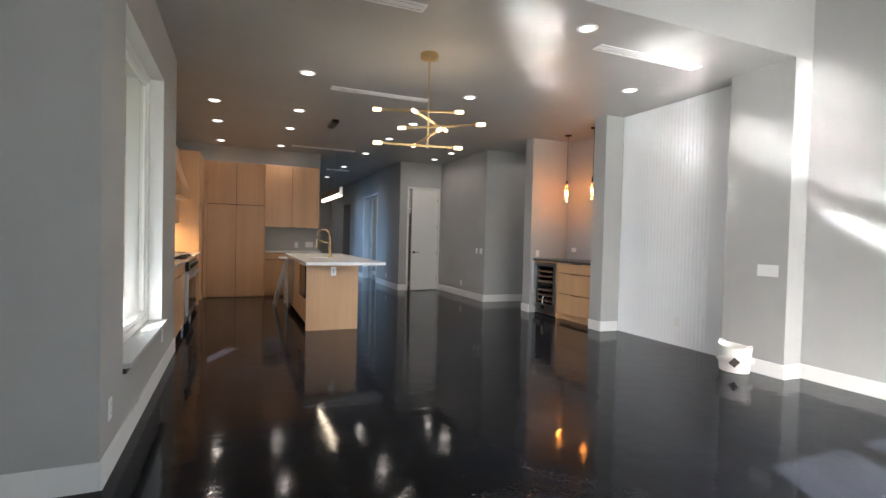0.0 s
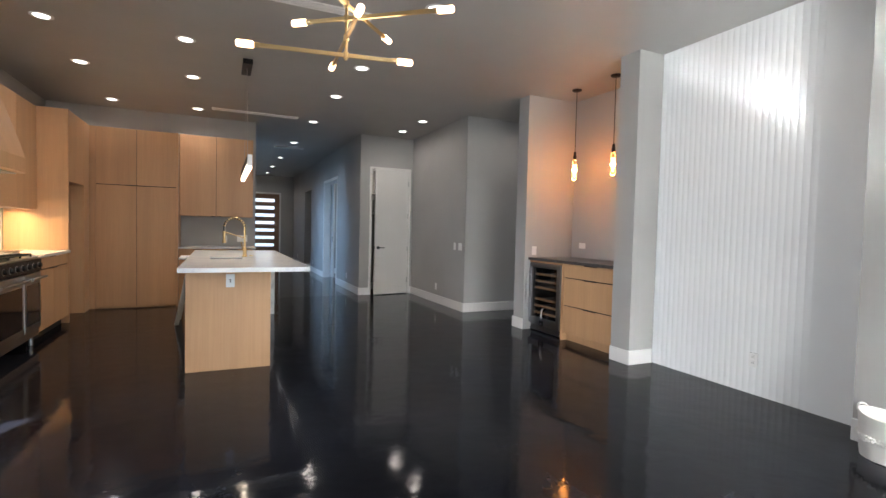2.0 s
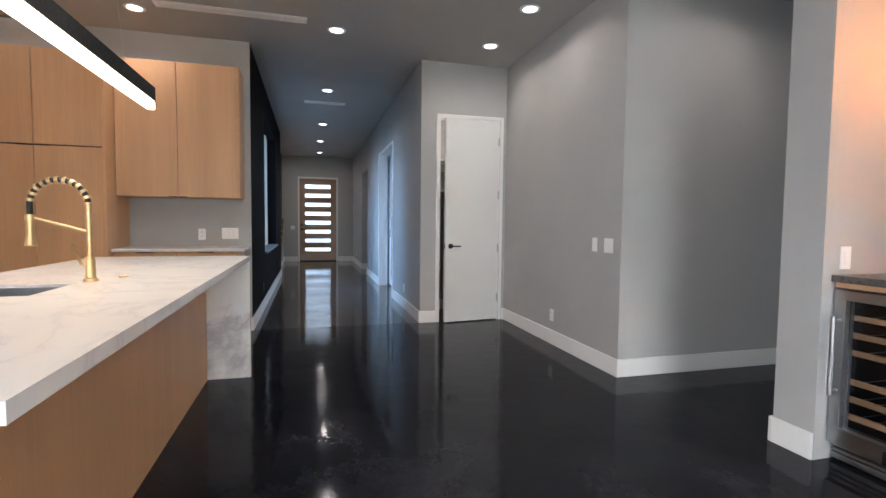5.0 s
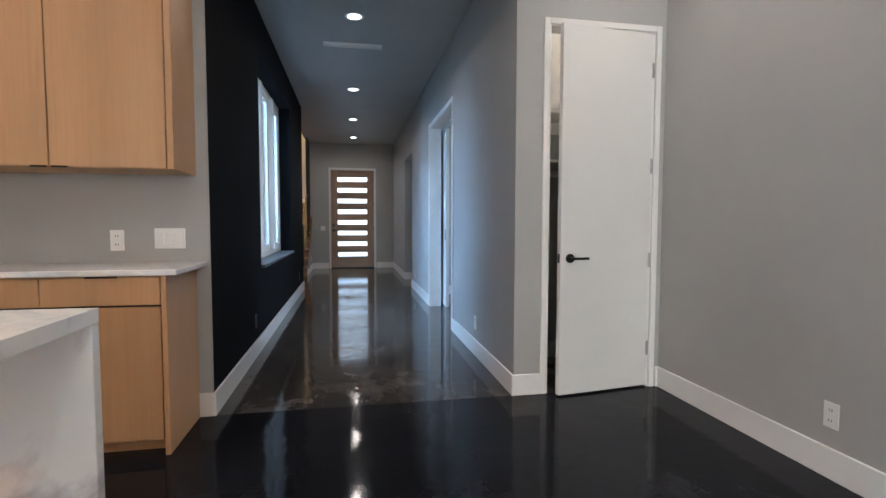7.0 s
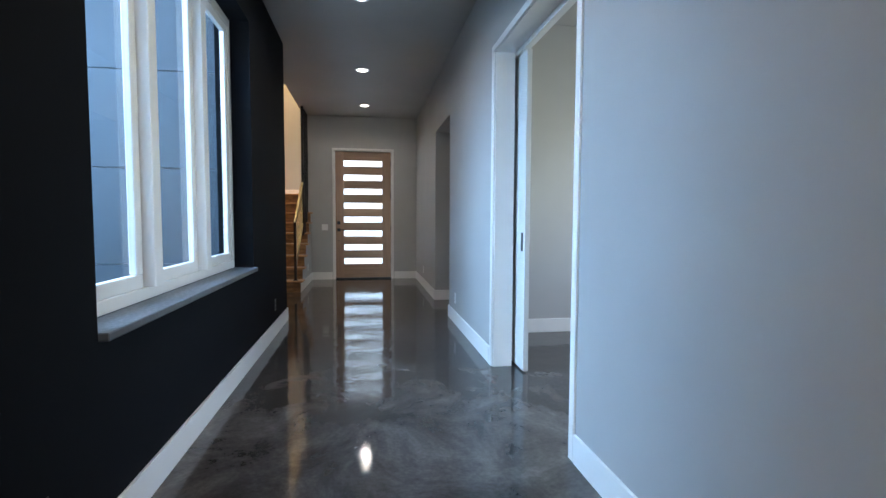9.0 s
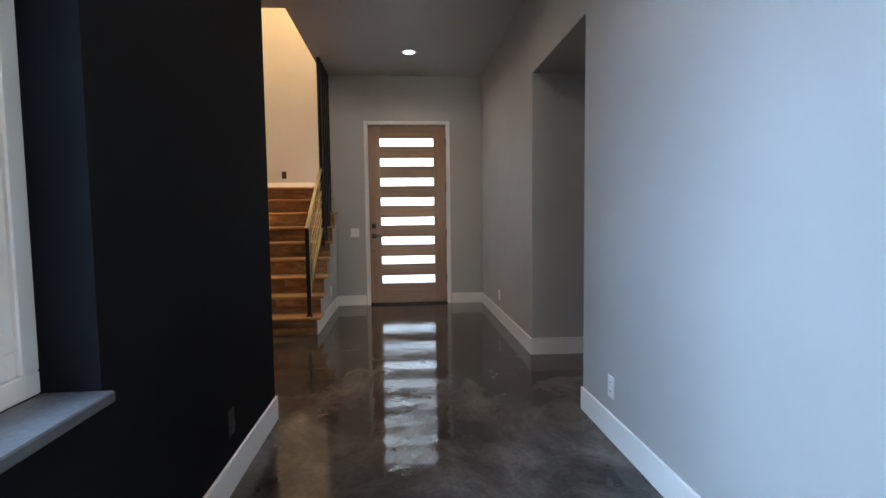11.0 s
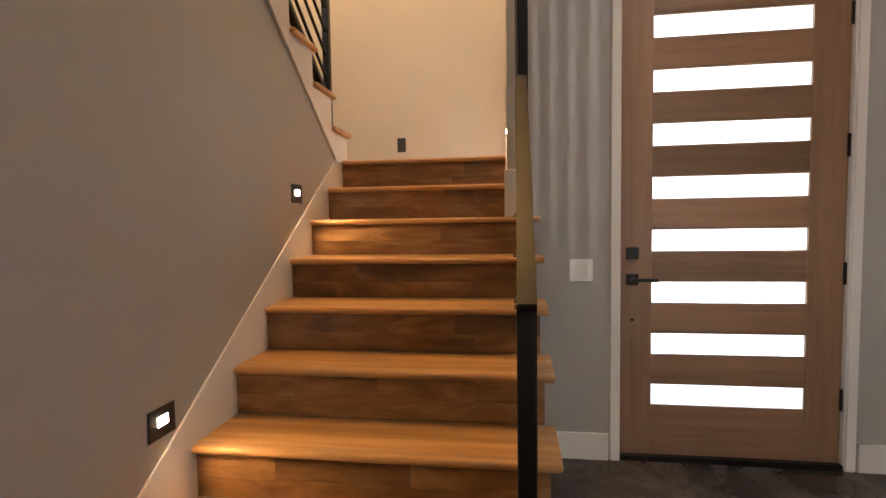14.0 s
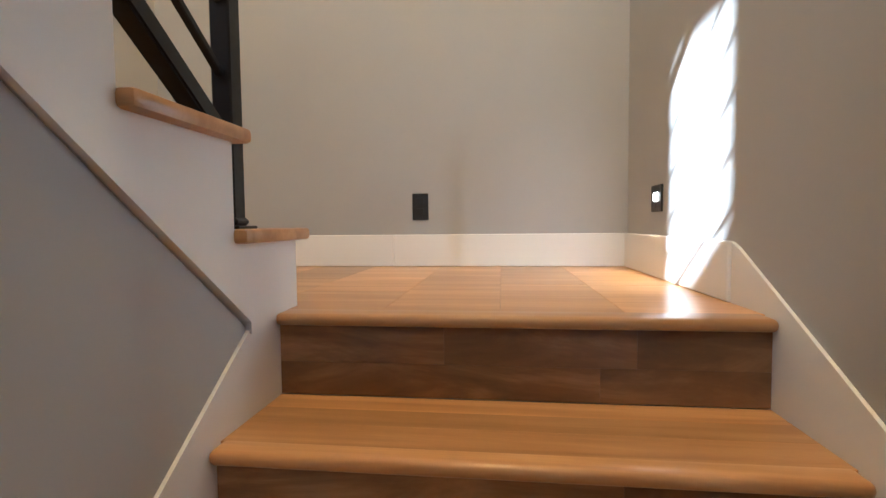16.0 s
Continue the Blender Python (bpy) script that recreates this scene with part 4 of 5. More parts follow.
# linear lamp over the island
LX, LY0, LY1, LZ0, LZ1 = 1.462, 6.58, 8.22, 1.865, 2.0
lp = thing("linear_pendant", (LX, 7.4, LZ1), "slim black linear pendant lamp glowing over the island", "pendant lamp")
part("housing", box(B(), LX - 0.022, LX + 0.022, LY0, LY1, LZ0 + 0.052, LZ1, 0.003, 1), BLACKMETAL, lp)
part("diffuser", box(box(B(), LX - 0.0215, LX + 0.0215, LY0 + 0.0, LY1 - 0.0, LZ0, LZ0 + 0.0515, 0.003, 1), LX - 0.0225, LX - 0.0222, LY0, LY1, LZ0 + 0.01, LZ0 + 0.05), LED_BAR, lp, "glowing warm diffuser")
part("end_cap", box(B(), LX - 0.023, LX + 0.023, LY0 - 0.008, LY0 - 0.0005, LZ0 + 0.02, LZ1, 0.002, 1), WHITEPLASTIC, lp, "white end cap")
part("end_cap", box(B(), LX - 0.023, LX + 0.023, LY1 + 0.0005, LY1 + 0.008, LZ0 + 0.02, LZ1, 0.002, 1), BLACKMETAL, lp)
part("canopy", box(B(), LX - 0.05, LX + 0.05, 7.10, 7.56, CEIL - 0.055, CEIL - 0.0005, 0.003, 1), BLACKMETAL, lp)
for yy, cy in ((7.0, 7.3), (7.8, 7.5)):
    part("cable", rod(B(), (LX, yy, LZ1), (LX, cy, CEIL - 0.05), 0.0018, 6), STEEL, lp)
area_lamp("linear_pendant_beam", (LX, 7.4, LZ0 - 0.01), (LX, 7.4, 0), 0.04, 1.6, 13.0, (1.0, 0.80, 0.58), 170)


def filament_pendant(x, y, drop):
    root = thing("filament_pendant", (x, y, CEIL), "bare filament bulb hanging on a black cord", "pendant lamp", "bar pendants")
    part("canopy", lathe(B(), (x, y, CEIL), [(0.06, -0.0005), (0.06, -0.012), (0.045, -0.024), (0.008, -0.028)], 28), BLACKMETAL, root, "", True)
    part("cord", rod(B(), (x, y, CEIL - 0.02), (x, y, drop + 0.36), 0.004, 8), BLACKPLASTIC, root)
    part("socket", lathe(B(), (x, y, drop + 0.265), [(0.02, 0.0), (0.022, 0.01), (0.022, 0.045), (0.017, 0.05), (0.017, 0.085), (0.006, 0.10)], 20), BLACKMETAL, root, "", True)
    bulb = part("bulb", lathe(B(), (x, y, drop), [(0.006, 0.0), (0.018, 0.006), (0.027, 0.03), (0.030, 0.06), (0.030, 0.19), (0.026, 0.23), (0.016, 0.262)], 24), BULBGLASS, root, "clear amber glass", True)
    bulb.visible_shadow = False
    fil = B()
    for k in range(6):
        a = math.tau * k / 6
        rod(fil, (x + 0.006 * math.cos(a), y + 0.006 * math.sin(a), drop + 0.045), (x + 0.014 * math.cos(a + 0.5), y + 0.014 * math.sin(a + 0.5), drop + 0.20), 0.0022, 6)
    part("filament", fil, FILAMENT, root, "glowing orange filament")
    point_lamp("filament_glow", (x, y, drop + 0.13), 11.0, WARM, 0.03)


filament_pendant(5.27, 6.295, 1.965)
filament_pendant(5.265, 5.625, 1.965)


# ---- kitchen cabinets ----
def pull(parent, axis, at, u, z, out, half=0.06):
    """A slim dark edge pull."""
    lo, hi = sorted((at, at + out * 0.012))
    bm = box(B(), lo, hi, u - half, u + half, z - 0.004, z + 0.004, 0.0015, 1) if axis == "x" else box(B(), u - half, u + half, lo, hi, z - 0.004, z + 0.004, 0.0015, 1)
    part("handle", bm, BLACKMETAL, parent, "slim black edge pull")


def cabinet(name, box6, fronts, axis, out, label, toe=0.0, category="cabinet"):
    """An oak carcass with separate fronts; fronts are (u0, u1, z0, z1, pull place or None)."""
    x0, x1, y0, y1, z0, z1 = box6
    root = thing(name, ((x0 + x1) / 2, (y0 + y1) / 2, z0), label, category, "oak cabinets")
    F = 0.02
    body = [x0, x1, y0, y1, z0 + toe, z1]
    if axis == "x":
        face = x1 if out > 0 else x0
        body[1 if out > 0 else 0] -= out * (F + 0.002)
    else:
        face = y1 if out > 0 else y0
        body[3 if out > 0 else 2] -= out * (F + 0.002)
    part("body", box(B(), *body), OAK, root)
    if toe:
        t = list(body)
        t[4], t[5] = z0, z0 + toe
        if axis == "x":
            t[1 if out > 0 else 0] -= out * 0.055
        else:
            t[3 if out > 0 else 2] -= out * 0.055
        # dark toe kicks carry the shade under the fronts in their colour
        part("toe_kick", box(B(), *t), OAK if name in ("bar_cabinet", "back_base_cabinet") else RECESS_SHADE, root)
    if fronts:
        u0, u1 = min(f[0] for f in fronts), max(f[1] for f in fronts)
        f0, f1 = min(f[2] for f in fronts), max(f[3] for f in fronts)
        lo, hi = sorted((face - out * (F + 0.001), face - out * (F - 0.004)))
        # dark sheet behind the fronts, painting in the shade of their gaps
        part("gap_shade_sheet", box(B(), lo, hi, u0 + 0.004, u1 - 0.004, f0 + 0.004, f1 - 0.004) if axis == "x" else box(B(), u0 + 0.004, u1 - 0.004, lo, hi, f0 + 0.004, f1 - 0.004), RECESS_SHADE, root)
    for u0, u1, f0, f1, p in fronts:
        lo, hi = sorted((face, face - out * (F - 0.005)))
        bm = box(B(), lo, hi, u0 + 0.003, u1 - 0.003, f0 + 0.003, f1 - 0.003, 0.0015, 1) if axis == "x" else box(B(), u0 + 0.003, u1 - 0.003, lo, hi, f0 + 0.003, f1 - 0.003, 0.0015, 1)
        d = part("drawer_front" if (f1 - f0) < 0.45 and name.endswith(("base_cabinet", "bar_cabinet")) else "door", bm, OAK, root)
        if p:
            pull(d, axis, face - out * 0.006, p[0], p[1], out, p[2] if len(p) > 2 else 0.06)
    return root


# tall units on the back wall
TY = 10.0
cabinet("tall_cabinet", (-0.475, 0.575, TY, 10.555, 0, 2.70), [(-0.47, 0.045, 0.02, 1.852, (-0.02, 1.85)), (0.045, 0.57, 0.02, 1.852, (0.11, 1.85)),
        (-0.47, 0.045, 1.858, 2.695, None), (0.045, 0.57, 1.858, 2.695, None)], "y", -1, "tall flush oak cabinet with four doors")
part("end_panel", box(B(), 0.5755, 0.60, TY - 0.02, 10.555, 0.0, 2.70, 0.002, 1), OAK, bpy.data.objects["tall_cabinet"])
cabinet("filler_cabinet", (-0.60, -0.478, TY, 10.555, 0, 2.70), [], "y", -1, "narrow oak filler beside the tall cabinet")
cabinet("upper_cabinet", (0.602, 1.70, 10.20, 10.555, 1.43, 2.73), [(0.605, 1.135, 1.43, 2.728, (1.09, 1.432, 0.035)), (1.135, 1.665, 1.43, 2.728, (1.18, 1.432, 0.035))], "y", -1, "two-door oak wall cabinet")
part("end_panel", box(B(), 1.668, 1.70, 10.198, 10.22, 1.43, 2.73, 0.002, 1), OAK, bpy.data.objects["upper_cabinet"])
cabinet("back_base_cabinet", (0.602, 1.665, 10.08, 10.555, 0, 0.90), [(0.605, 1.135, 0.752, 0.895, (0.87, 0.893, 0.07)), (1.135, 1.66, 0.752, 0.895, (1.40, 0.893, 0.07)), (0.605, 1.135, 0.075, 0.748, None), (1.135, 1.66, 0.075, 0.748, None)],
        "y", -1, "oak base cabinet under the white worktop", 0.075)
part("end_panel", box(B(), 1.6655, 1.69, 10.07, 10.555, 0.0, 0.90, 0.002, 1), OAK, bpy.data.objects["back_base_cabinet"])
tagged(part("worktop", box(B(), 0.602, 1.745, 10.05, 10.556, 0.901, 0.93, 0.003, 1), QUARTZ), "white veined quartz worktop on the back wall", "worktop")
# left run
FX = -0.55
cabinet("left_base_cabinet", (-1.19, FX, 5.335, 6.47, 0, 0.895), [(5.34, 6.465, 0.765, 0.89, (5.9, 0.888, 0.09)), (5.34, 5.90, 0.1, 0.76, (5.82, 0.758, 0.06)), (5.90, 6.465, 0.1, 0.76, (5.98, 0.758, 0.06))], "x", 1, "oak base cabinet beside the range", 0.1)
tagged(part("worktop", box(B(), -1.19, -0.525, 5.335, 6.472, 0.896, 0.93, 0.003, 1), QUARTZ), "white veined quartz worktop beside the range", "worktop")
cabinet("far_base_cabinet", (-1.19, FX, 7.73, 8.925, 0, 0.895), [(7.735, 8.92, 0.765, 0.89, (8.3, 0.888, 0.09)), (7.735, 8.33, 0.1, 0.76, (8.25, 0.758, 0.06)), (8.33, 8.92, 0.1, 0.76, (8.4, 0.758, 0.06))], "x", 1, "oak base cabinet past the range", 0.1)
tagged(part("worktop", box(B(), -1.19, -0.525, 7.728, 8.925, 0.896, 0.93, 0.003, 1), QUARTZ), "white veined quartz worktop past the range", "worktop")
cabinet("left_wall_cabinet", (-1.19, -0.86, 7.648, 8.925, 1.43, 2.70), [(7.652, 8.27, 1.43, 2.695, None), (8.27, 8.92, 1.43, 2.695, None)], "x", 1, "oak wall cabinet above the low window")
cabinet("near_wall_cabinet", (-1.19, -0.86, 5.335, 6.415, 1.43, 2.70), [(5.34, 5.85, 1.43, 2.695, None), (5.85, 6.41, 1.43, 2.695, None)], "x", 1, "oak wall cabinet before the hood")
nic = thing("fridge_surround", (-0.87, 9.4, 0), "tall oak surround with an empty appliance niche", "cabinet", "oak cabinets")
part("side_panel", box(B(), -1.19, FX + 0.005, 8.927, 8.955, 0, 2.70, 0.002, 1), OAK, nic)
part("side_panel", box(B(), -1.19, FX + 0.005, 9.70, 9.995, 0, 2.70, 0.002, 1), OAK, nic)
part("bridge_cabinet", box(B(), -1.19, FX + 0.003, 8.9555, 9.6995, 1.80, 2.70, 0.002, 1), OAK, nic)
part("back_lining", box(B(), -1.19, -1.17, 8.9555, 9.6995, 0, 1.798), OAK, nic)

# hood
hood = thing("range_hood", (-0.9, 7.0, 1.7), "tapered oak range hood", "hood")
HB0, HB1 = 6.42, 7.645
shell = prism(B(), [(-1.19, 1.765), (-0.62, 1.765), (-0.60, 1.772), (-0.60, 1.92), (-0.845, 2.69), (-1.19, 2.69)], "y", HB0, HB1)
part("canopy", shell, OAK, hood)
part("filter", box(B(), -1.12, -0.66, HB0 + 0.06, HB1 - 0.06, 1.752, 1.764, 0.003, 1), STEEL, hood, "brushed steel filter insert")
area_lamp("hood_light", (-0.9, 7.0, 1.745), (-0.9, 7.0, 0), 0.2, 0.8, 3.0, (1.0, 0.72, 0.40), 170)
area_lamp("under_cabinet_light", (-1.0, 8.3, 1.42), (-1.0, 8.3, 0), 0.05, 1.1, 24.0, (1.0, 0.66, 0.28), 170)

# range
R0, R1, RF = 6.475, 7.725, -0.50
rg = thing("range_cooker", (-0.85, 7.1, 0), "wide stainless steel range with two ovens and black knobs", "range")
part("body", box(B(), -1.18, RF - 0.045, R0, R1, 0.10, 0.90, 0.003, 1), STEEL, rg)
part("cooktop", box(B(), -1.18, RF - 0.02, R0, R1, 0.9005, 0.918, 0.004, 1), STEEL, rg)
part("control_panel", box(B(), RF - 0.0445, RF, R0, R1, 0.775, 0.90, 0.01, 2), BLACKMETAL, rg, "black control panel")
for k in range(8):
    kn = part("knob", rod(B(), (RF, R0 + 0.11 + 0.148 * k, 0.838), (RF + 0.03, R0 + 0.11 + 0.148 * k, 0.838), 0.026, 18, 0.022), BLACKPLASTIC, rg, "", True)
    part("collar", rod(B(), (RF + 0.0002, R0 + 0.11 + 0.148 * k, 0.838), (RF + 0.005, R0 + 0.11 + 0.148 * k, 0.838), 0.032, 18), STEEL, kn, "", True)
for a, b in ((R0 + 0.01, R0 + 0.76), (R0 + 0.77, R1 - 0.01)):
    d = part("oven_door", box(B(), RF - 0.0445, RF - 0.004, a, b, 0.19, 0.765, 0.006, 2), STEEL, rg)
    part("oven_window", box(B(), RF - 0.0055, RF - 0.002, a + 0.055, b - 0.055, 0.25, 0.655, 0.001, 1), OVENGLASS, d, "black oven glass")
    h = part("handle", rod(B(), (RF + 0.05, a + 0.03, 0.715), (RF + 0.05, b - 0.03, 0.715), 0.013, 14), STEEL, d, "", True)
    part("standoff", rod(rod(B(), (RF - 0.004, a + 0.06, 0.715), (RF + 0.05, a + 0.06, 0.715), 0.009), (RF - 0.004, b - 0.06, 0.715), (RF + 0.05, b - 0.06, 0.715), 0.009), STEEL, h)
part("kick_plate", box(B(), RF - 0.06, RF - 0.03, R0, R1, 0.10, 0.185, 0.003, 1), STEEL, rg)
for xx in (-1.12, RF - 0.08):
    for yy in (R0 + 0.06, R1 - 0.06):
        part("leg", rod(B(), (xx, yy, 0.0), (xx, yy, 0.10), 0.02, 14), STEEL, rg)
for k in range(4):
    g = B()
    a, b = R0 + 0.03 + 0.30 * k, R0 + 0.03 + 0.30 * k + 0.285
    for yy in (a, a + 0.0925, a + 0.1925, b):
        bar(g, (-1.14, yy, 0.945), (RF - 0.08, yy, 0.945), 0.012, 0.016, 0.002)
    for xx in (-1.14, -0.86, RF - 0.08):
        bar(g, (xx, a, 0.945), (xx, b, 0.945), 0.012, 0.016, 0.002)
        bar(g, (xx, a, 0.918), (xx, a, 0.94), 0.012, 0.012)
        bar(g, (xx, b, 0.918), (xx, b, 0.94), 0.012, 0.012)
    part("grate", g, IRON, rg, "cast iron pan grate")
# instruction papers in a plastic sleeve left on the grates
pk = thing("paper_packet", (-0.85, 7.2, 0.954), "crumpled white packet of papers lying on the range", "papers")
for name, mat, x0, x1, y0, y1, z0, lift in (("sheet", WHITEPLASTIC, -1.05, -0.66, 6.60, 7.22, 0.954, 0.016), ("sheet", PALESTONE, -1.00, -0.62, 7.05, 7.62, 0.956, 0.022), ("booklet", RUBBER, -0.80, -0.63, 7.42, 7.66, 0.982, 0.006)):
    bm = B()
    grid = [[[bm.verts.new((x0 + (x1 - x0) * i / 9, y0 + (y1 - y0) * j / 13, z0 + t + lift * (0.5 + 0.5 * noise.noise(Vector((i * 0.55, j * 0.5, z0 * 40)))))) for j in range(14)] for i in range(10)] for t in (0.0, 0.004)]
    for i in range(9):
        for j in range(13):
            for g, turn in ((grid[0], -1), (grid[1], 1)):
                bm.faces.new((g[i][j], g[i + 1][j], g[i + 1][j + 1], g[i][j + 1])[::turn])
    rim = [(i, 0) for i in range(9)] + [(9, j) for j in range(13)] + [(i, 13) for i in range(9, 0, -1)] + [(0, j) for j in range(13, 0, -1)]
    for (a, b), (c, d) in zip(rim, rim[1:] + rim[:1]):
        bm.faces.new((grid[0][a][b], grid[0][c][d], grid[1][c][d], grid[1][a][b]))
    part(name, bm, mat, pk, "", True)
# wall-mounted pot filler
pf = thing("pot_filler", (-1.19, 7.3, 1.38), "black folding pot filler tap on the wall", "tap")
part("rose", rod(B(), (-1.198, 7.3, 1.38), (-1.18, 7.3, 1.38), 0.03, 20), BLACKMETAL, pf, "", True)
part("arm", rod(rod(B(), (-1.18, 7.3, 1.38), (-0.95, 7.45, 1.38), 0.010), (-0.95, 7.45, 1.38), (-0.80, 7.28, 1.38), 0.010), BLACKMETAL, pf, "", True)
part("spout", rod(rod(B(), (-0.80, 7.28, 1.40), (-0.80, 7.28, 1.30), 0.012), (-0.95, 7.45, 1.35), (-0.95, 7.45, 1.41), 0.013), BLACKMETAL, pf, "", True)

# ---- island ----
isl = thing("kitchen_island", (1.28, 7.5, 0), "oak island with white quartz top and waterfall end", "island")
IX0, IX1, IY0, IY1, IZ = 0.927, 1.626, 6.07, 8.855, 0.895
part("end_panel", box(B(), IX0, IX1, IY0, IY0 + 0.028, 0.0, IZ, 0.002, 1), OAK, isl)
part("back_panel", box(B(), IX1 - 0.022, IX1 - 0.001, IY0 + 0.0285, IY1, 0.0, IZ, 0.002, 1), OAK, isl)
part("body", box(B(), IX0 + 0.022, IX1 - 0.023, IY0 + 0.0285, IY1, 0.09, 0.65), OAK, isl)
# the shade below the island is put into this dark colour too
part("toe_kick", box(B(), IX0 + 0.08, IX1 - 0.1, IY0 + 0.0285, IY1, 0.0, 0.0895), RECESS_SHADE, isl)
mw = part("microwave", box(B(), IX0 - 0.004, IX0 + 0.0215, 6.20, 6.82, 0.42, 0.86, 0.003, 1), OVENGLASS, isl, "built-in microwave drawer with dark glass")
part("trim", box(B(), IX0 - 0.006, IX0 - 0.0045, 6.19, 6.83, 0.86, 0.88), STEEL, mw)
part("drawer_front", box(B(), IX0, IX0 + 0.0215, 6.12, 6.86, 0.10, 0.41, 0.002, 1), OAK, isl)
part("sink_door", box(B(), IX0, IX0 + 0.0215, 6.87, 7.68, 0.10, 0.885, 0.002, 1), OAK, isl)
dw = part("dishwasher_front", box(B(), IX0 - 0.01, IX0 + 0.0215, 7.69, 8.30, 0.10, 0.885, 0.004, 1), STEEL, isl, "steel dishwasher front")
part("handle", rod(B(), (IX0 - 0.05, 7.73, 0.82), (IX0 - 0.05, 8.26, 0.82), 0.011), STEEL, dw)
part("drawer_front", box(B(), IX0, IX0 + 0.0215, 8.31, 8.85, 0.10, 0.885, 0.002, 1), OAK, isl)
TX0, TX1, TY0, TY1, TZ0, TZ1 = 0.885, 1.932, 5.775, 8.90, 0.90, 0.938
SX0, SX1, SY0, SY1 = 1.10, 1.42, 6.93, 7.27
top = B()
box(top, TX0, TX1, TY0, SY0, TZ0, TZ1), box(top, TX0, TX1, SY1, TY1, TZ0, TZ1), box(top, TX0, SX0, SY0, SY1, TZ0, TZ1), box(top, SX1, TX1, SY0, SY1, TZ0, TZ1)
part("countertop", top, QUARTZ, isl, "white quartz top with faint grey veins")
part("waterfall_end", box(B(), TX0, TX1, 8.862, TY1, 0.0, TZ0 - 0.0005, 0.002, 1), QUARTZBOLD, isl, "veined quartz slab down to the floor")
sk = B()
for b in ((SX0, SX1, SY0, SY1, 0.66, 0.672), (SX0 + 0.0005, SX0 + 0.004, SY0 + 0.004, SY1 - 0.004, 0.672, TZ1 - 0.012), (SX1 - 0.004, SX1 - 0.0005, SY0 + 0.004, SY1 - 0.004, 0.672, TZ1 - 0.012), (SX0 + 0.0005, SX1 - 0.0005, SY0 + 0.0005, SY0 + 0.004, 0.672, TZ1 - 0.012), (SX0 + 0.0005, SX1 - 0.0005, SY1 - 0.004, SY1 - 0.0005, 0.672, TZ1 - 0.012)):
    box(sk, *b)
part("sink", sk, SINKSTEEL, isl, "undermounted steel sink")

# spring tap
FXC, FYC = 1.454, 7.345
tap = thing("kitchen_tap", (FXC, FYC, TZ1), "brass spring-neck kitchen tap with black hose", "tap")
part("base", lathe(B(), (FXC, FYC, TZ1), [(0.028, 0.0005), (0.028, 0.012), (0.02, 0.02), (0.02, 0.10), (0.014, 0.11)], 22), BRASS, tap, "", True)
part("stem", rod(B(), (FXC, FYC, TZ1 + 0.10), (FXC, FYC, TZ1 + 0.33), 0.011, 14), BRASS, tap, "", True)
part("lever", bar(B(), (FXC - 0.02, FYC - 0.03, TZ1 + 0.075), (FXC - 0.04, FYC - 0.075, TZ1 + 0.17), 0.012, 0.008, 0.002), BRASS, tap)
HX = FXC - 0.214
arc = [Vector((FXC - 0.107 + 0.107 * math.cos(a), FYC, TZ1 + 0.33 + 0.107 * math.sin(a))) for a in [math.pi * k / 24 for k in range(25)]]
hose = B()
for a, b in zip(arc, arc[1:]):
    rod(hose, a, b, 0.0115, 10)
rod(hose, arc[-1], (HX, FYC, TZ1 + 0.285), 0.0115, 10)
part("hose", hose, BLACKPLASTIC, tap, "black hose", True)
coil = B()
for a, b in zip(arc[:-2:2], arc[1:-1:2]):
    c = (a + b) / 2
    rod(coil, c - (b - a) * 0.42, c + (b - a) * 0.42, 0.0155, 14)
part("spring", coil, BRASS, tap, "brass spring coil", True)
part("spray_head", lathe(B(), (HX, FYC, TZ1 + 0.155), [(0.018, 0.0), (0.022, 0.004), (0.019, 0.02), (0.014, 0.05), (0.014, 0.12), (0.010, 0.14)], 20), BRASS, tap, "", True)
part("holder", rod(rod(B(), (FXC, FYC, TZ1 + 0.215), (HX + 0.01, FYC, TZ1 + 0.275), 0.006), (HX, FYC, TZ1 + 0.262), (HX, FYC, TZ1 + 0.287), 0.018, 18), BRASS, tap, "", True)
tagged(part("sink_button", rod(B(), (1.53, 7.5, TZ1), (1.53, 7.5, TZ1 + 0.006), 0.02, 18), BRASS), "small brass air-switch button on the island", "button")

# step stool beside the island
st = thing("folding_stool", (0.78, 8.2, 0), "white folding step stool leaning by the island", "stool")
part("front_leg", bar(B(), (0.87, 8.05, 0.86), (0.70, 8.35, 0.005), 0.05, 0.025, 0.006), WHITEPLASTIC, st)
part("front_leg", bar(B(), (0.87, 8.40, 0.86), (0.70, 8.75, 0.005), 0.05, 0.025, 0.006), WHITEPLASTIC, st)
part("rear_leg", bar(B(), (0.85, 8.22, 0.83), (0.90, 8.30, 0.005), 0.04, 0.022, 0.006), WHITEPLASTIC, st)
part("seat", box(B(), 0.74, 0.878, 8.0, 8.45, 0.86, 0.89, 0.012), WHITEPLASTIC, st)

# ---- bar niche ----
BF = 4.97
cabinet("bar_cabinet", (BF, 5.655, 5.185, 6.065, 0, 0.93), [(5.20, 6.06, 0.765, 0.925, (5.60, 0.924, 0.10)), (5.20, 6.06, 0.43, 0.76, (5.60, 0.757, 0.10)), (5.20, 6.06, 0.10, 0.425, (5.60, 0.423, 0.10))], "x", -1, "oak bar cabinet with three drawers", 0.1)
part("end_panel", box(B(), BF - 0.004, 5.655, 6.066, 6.095, 0, 0.93, 0.002, 1), OAK, bpy.data.objects["bar_cabinet"])
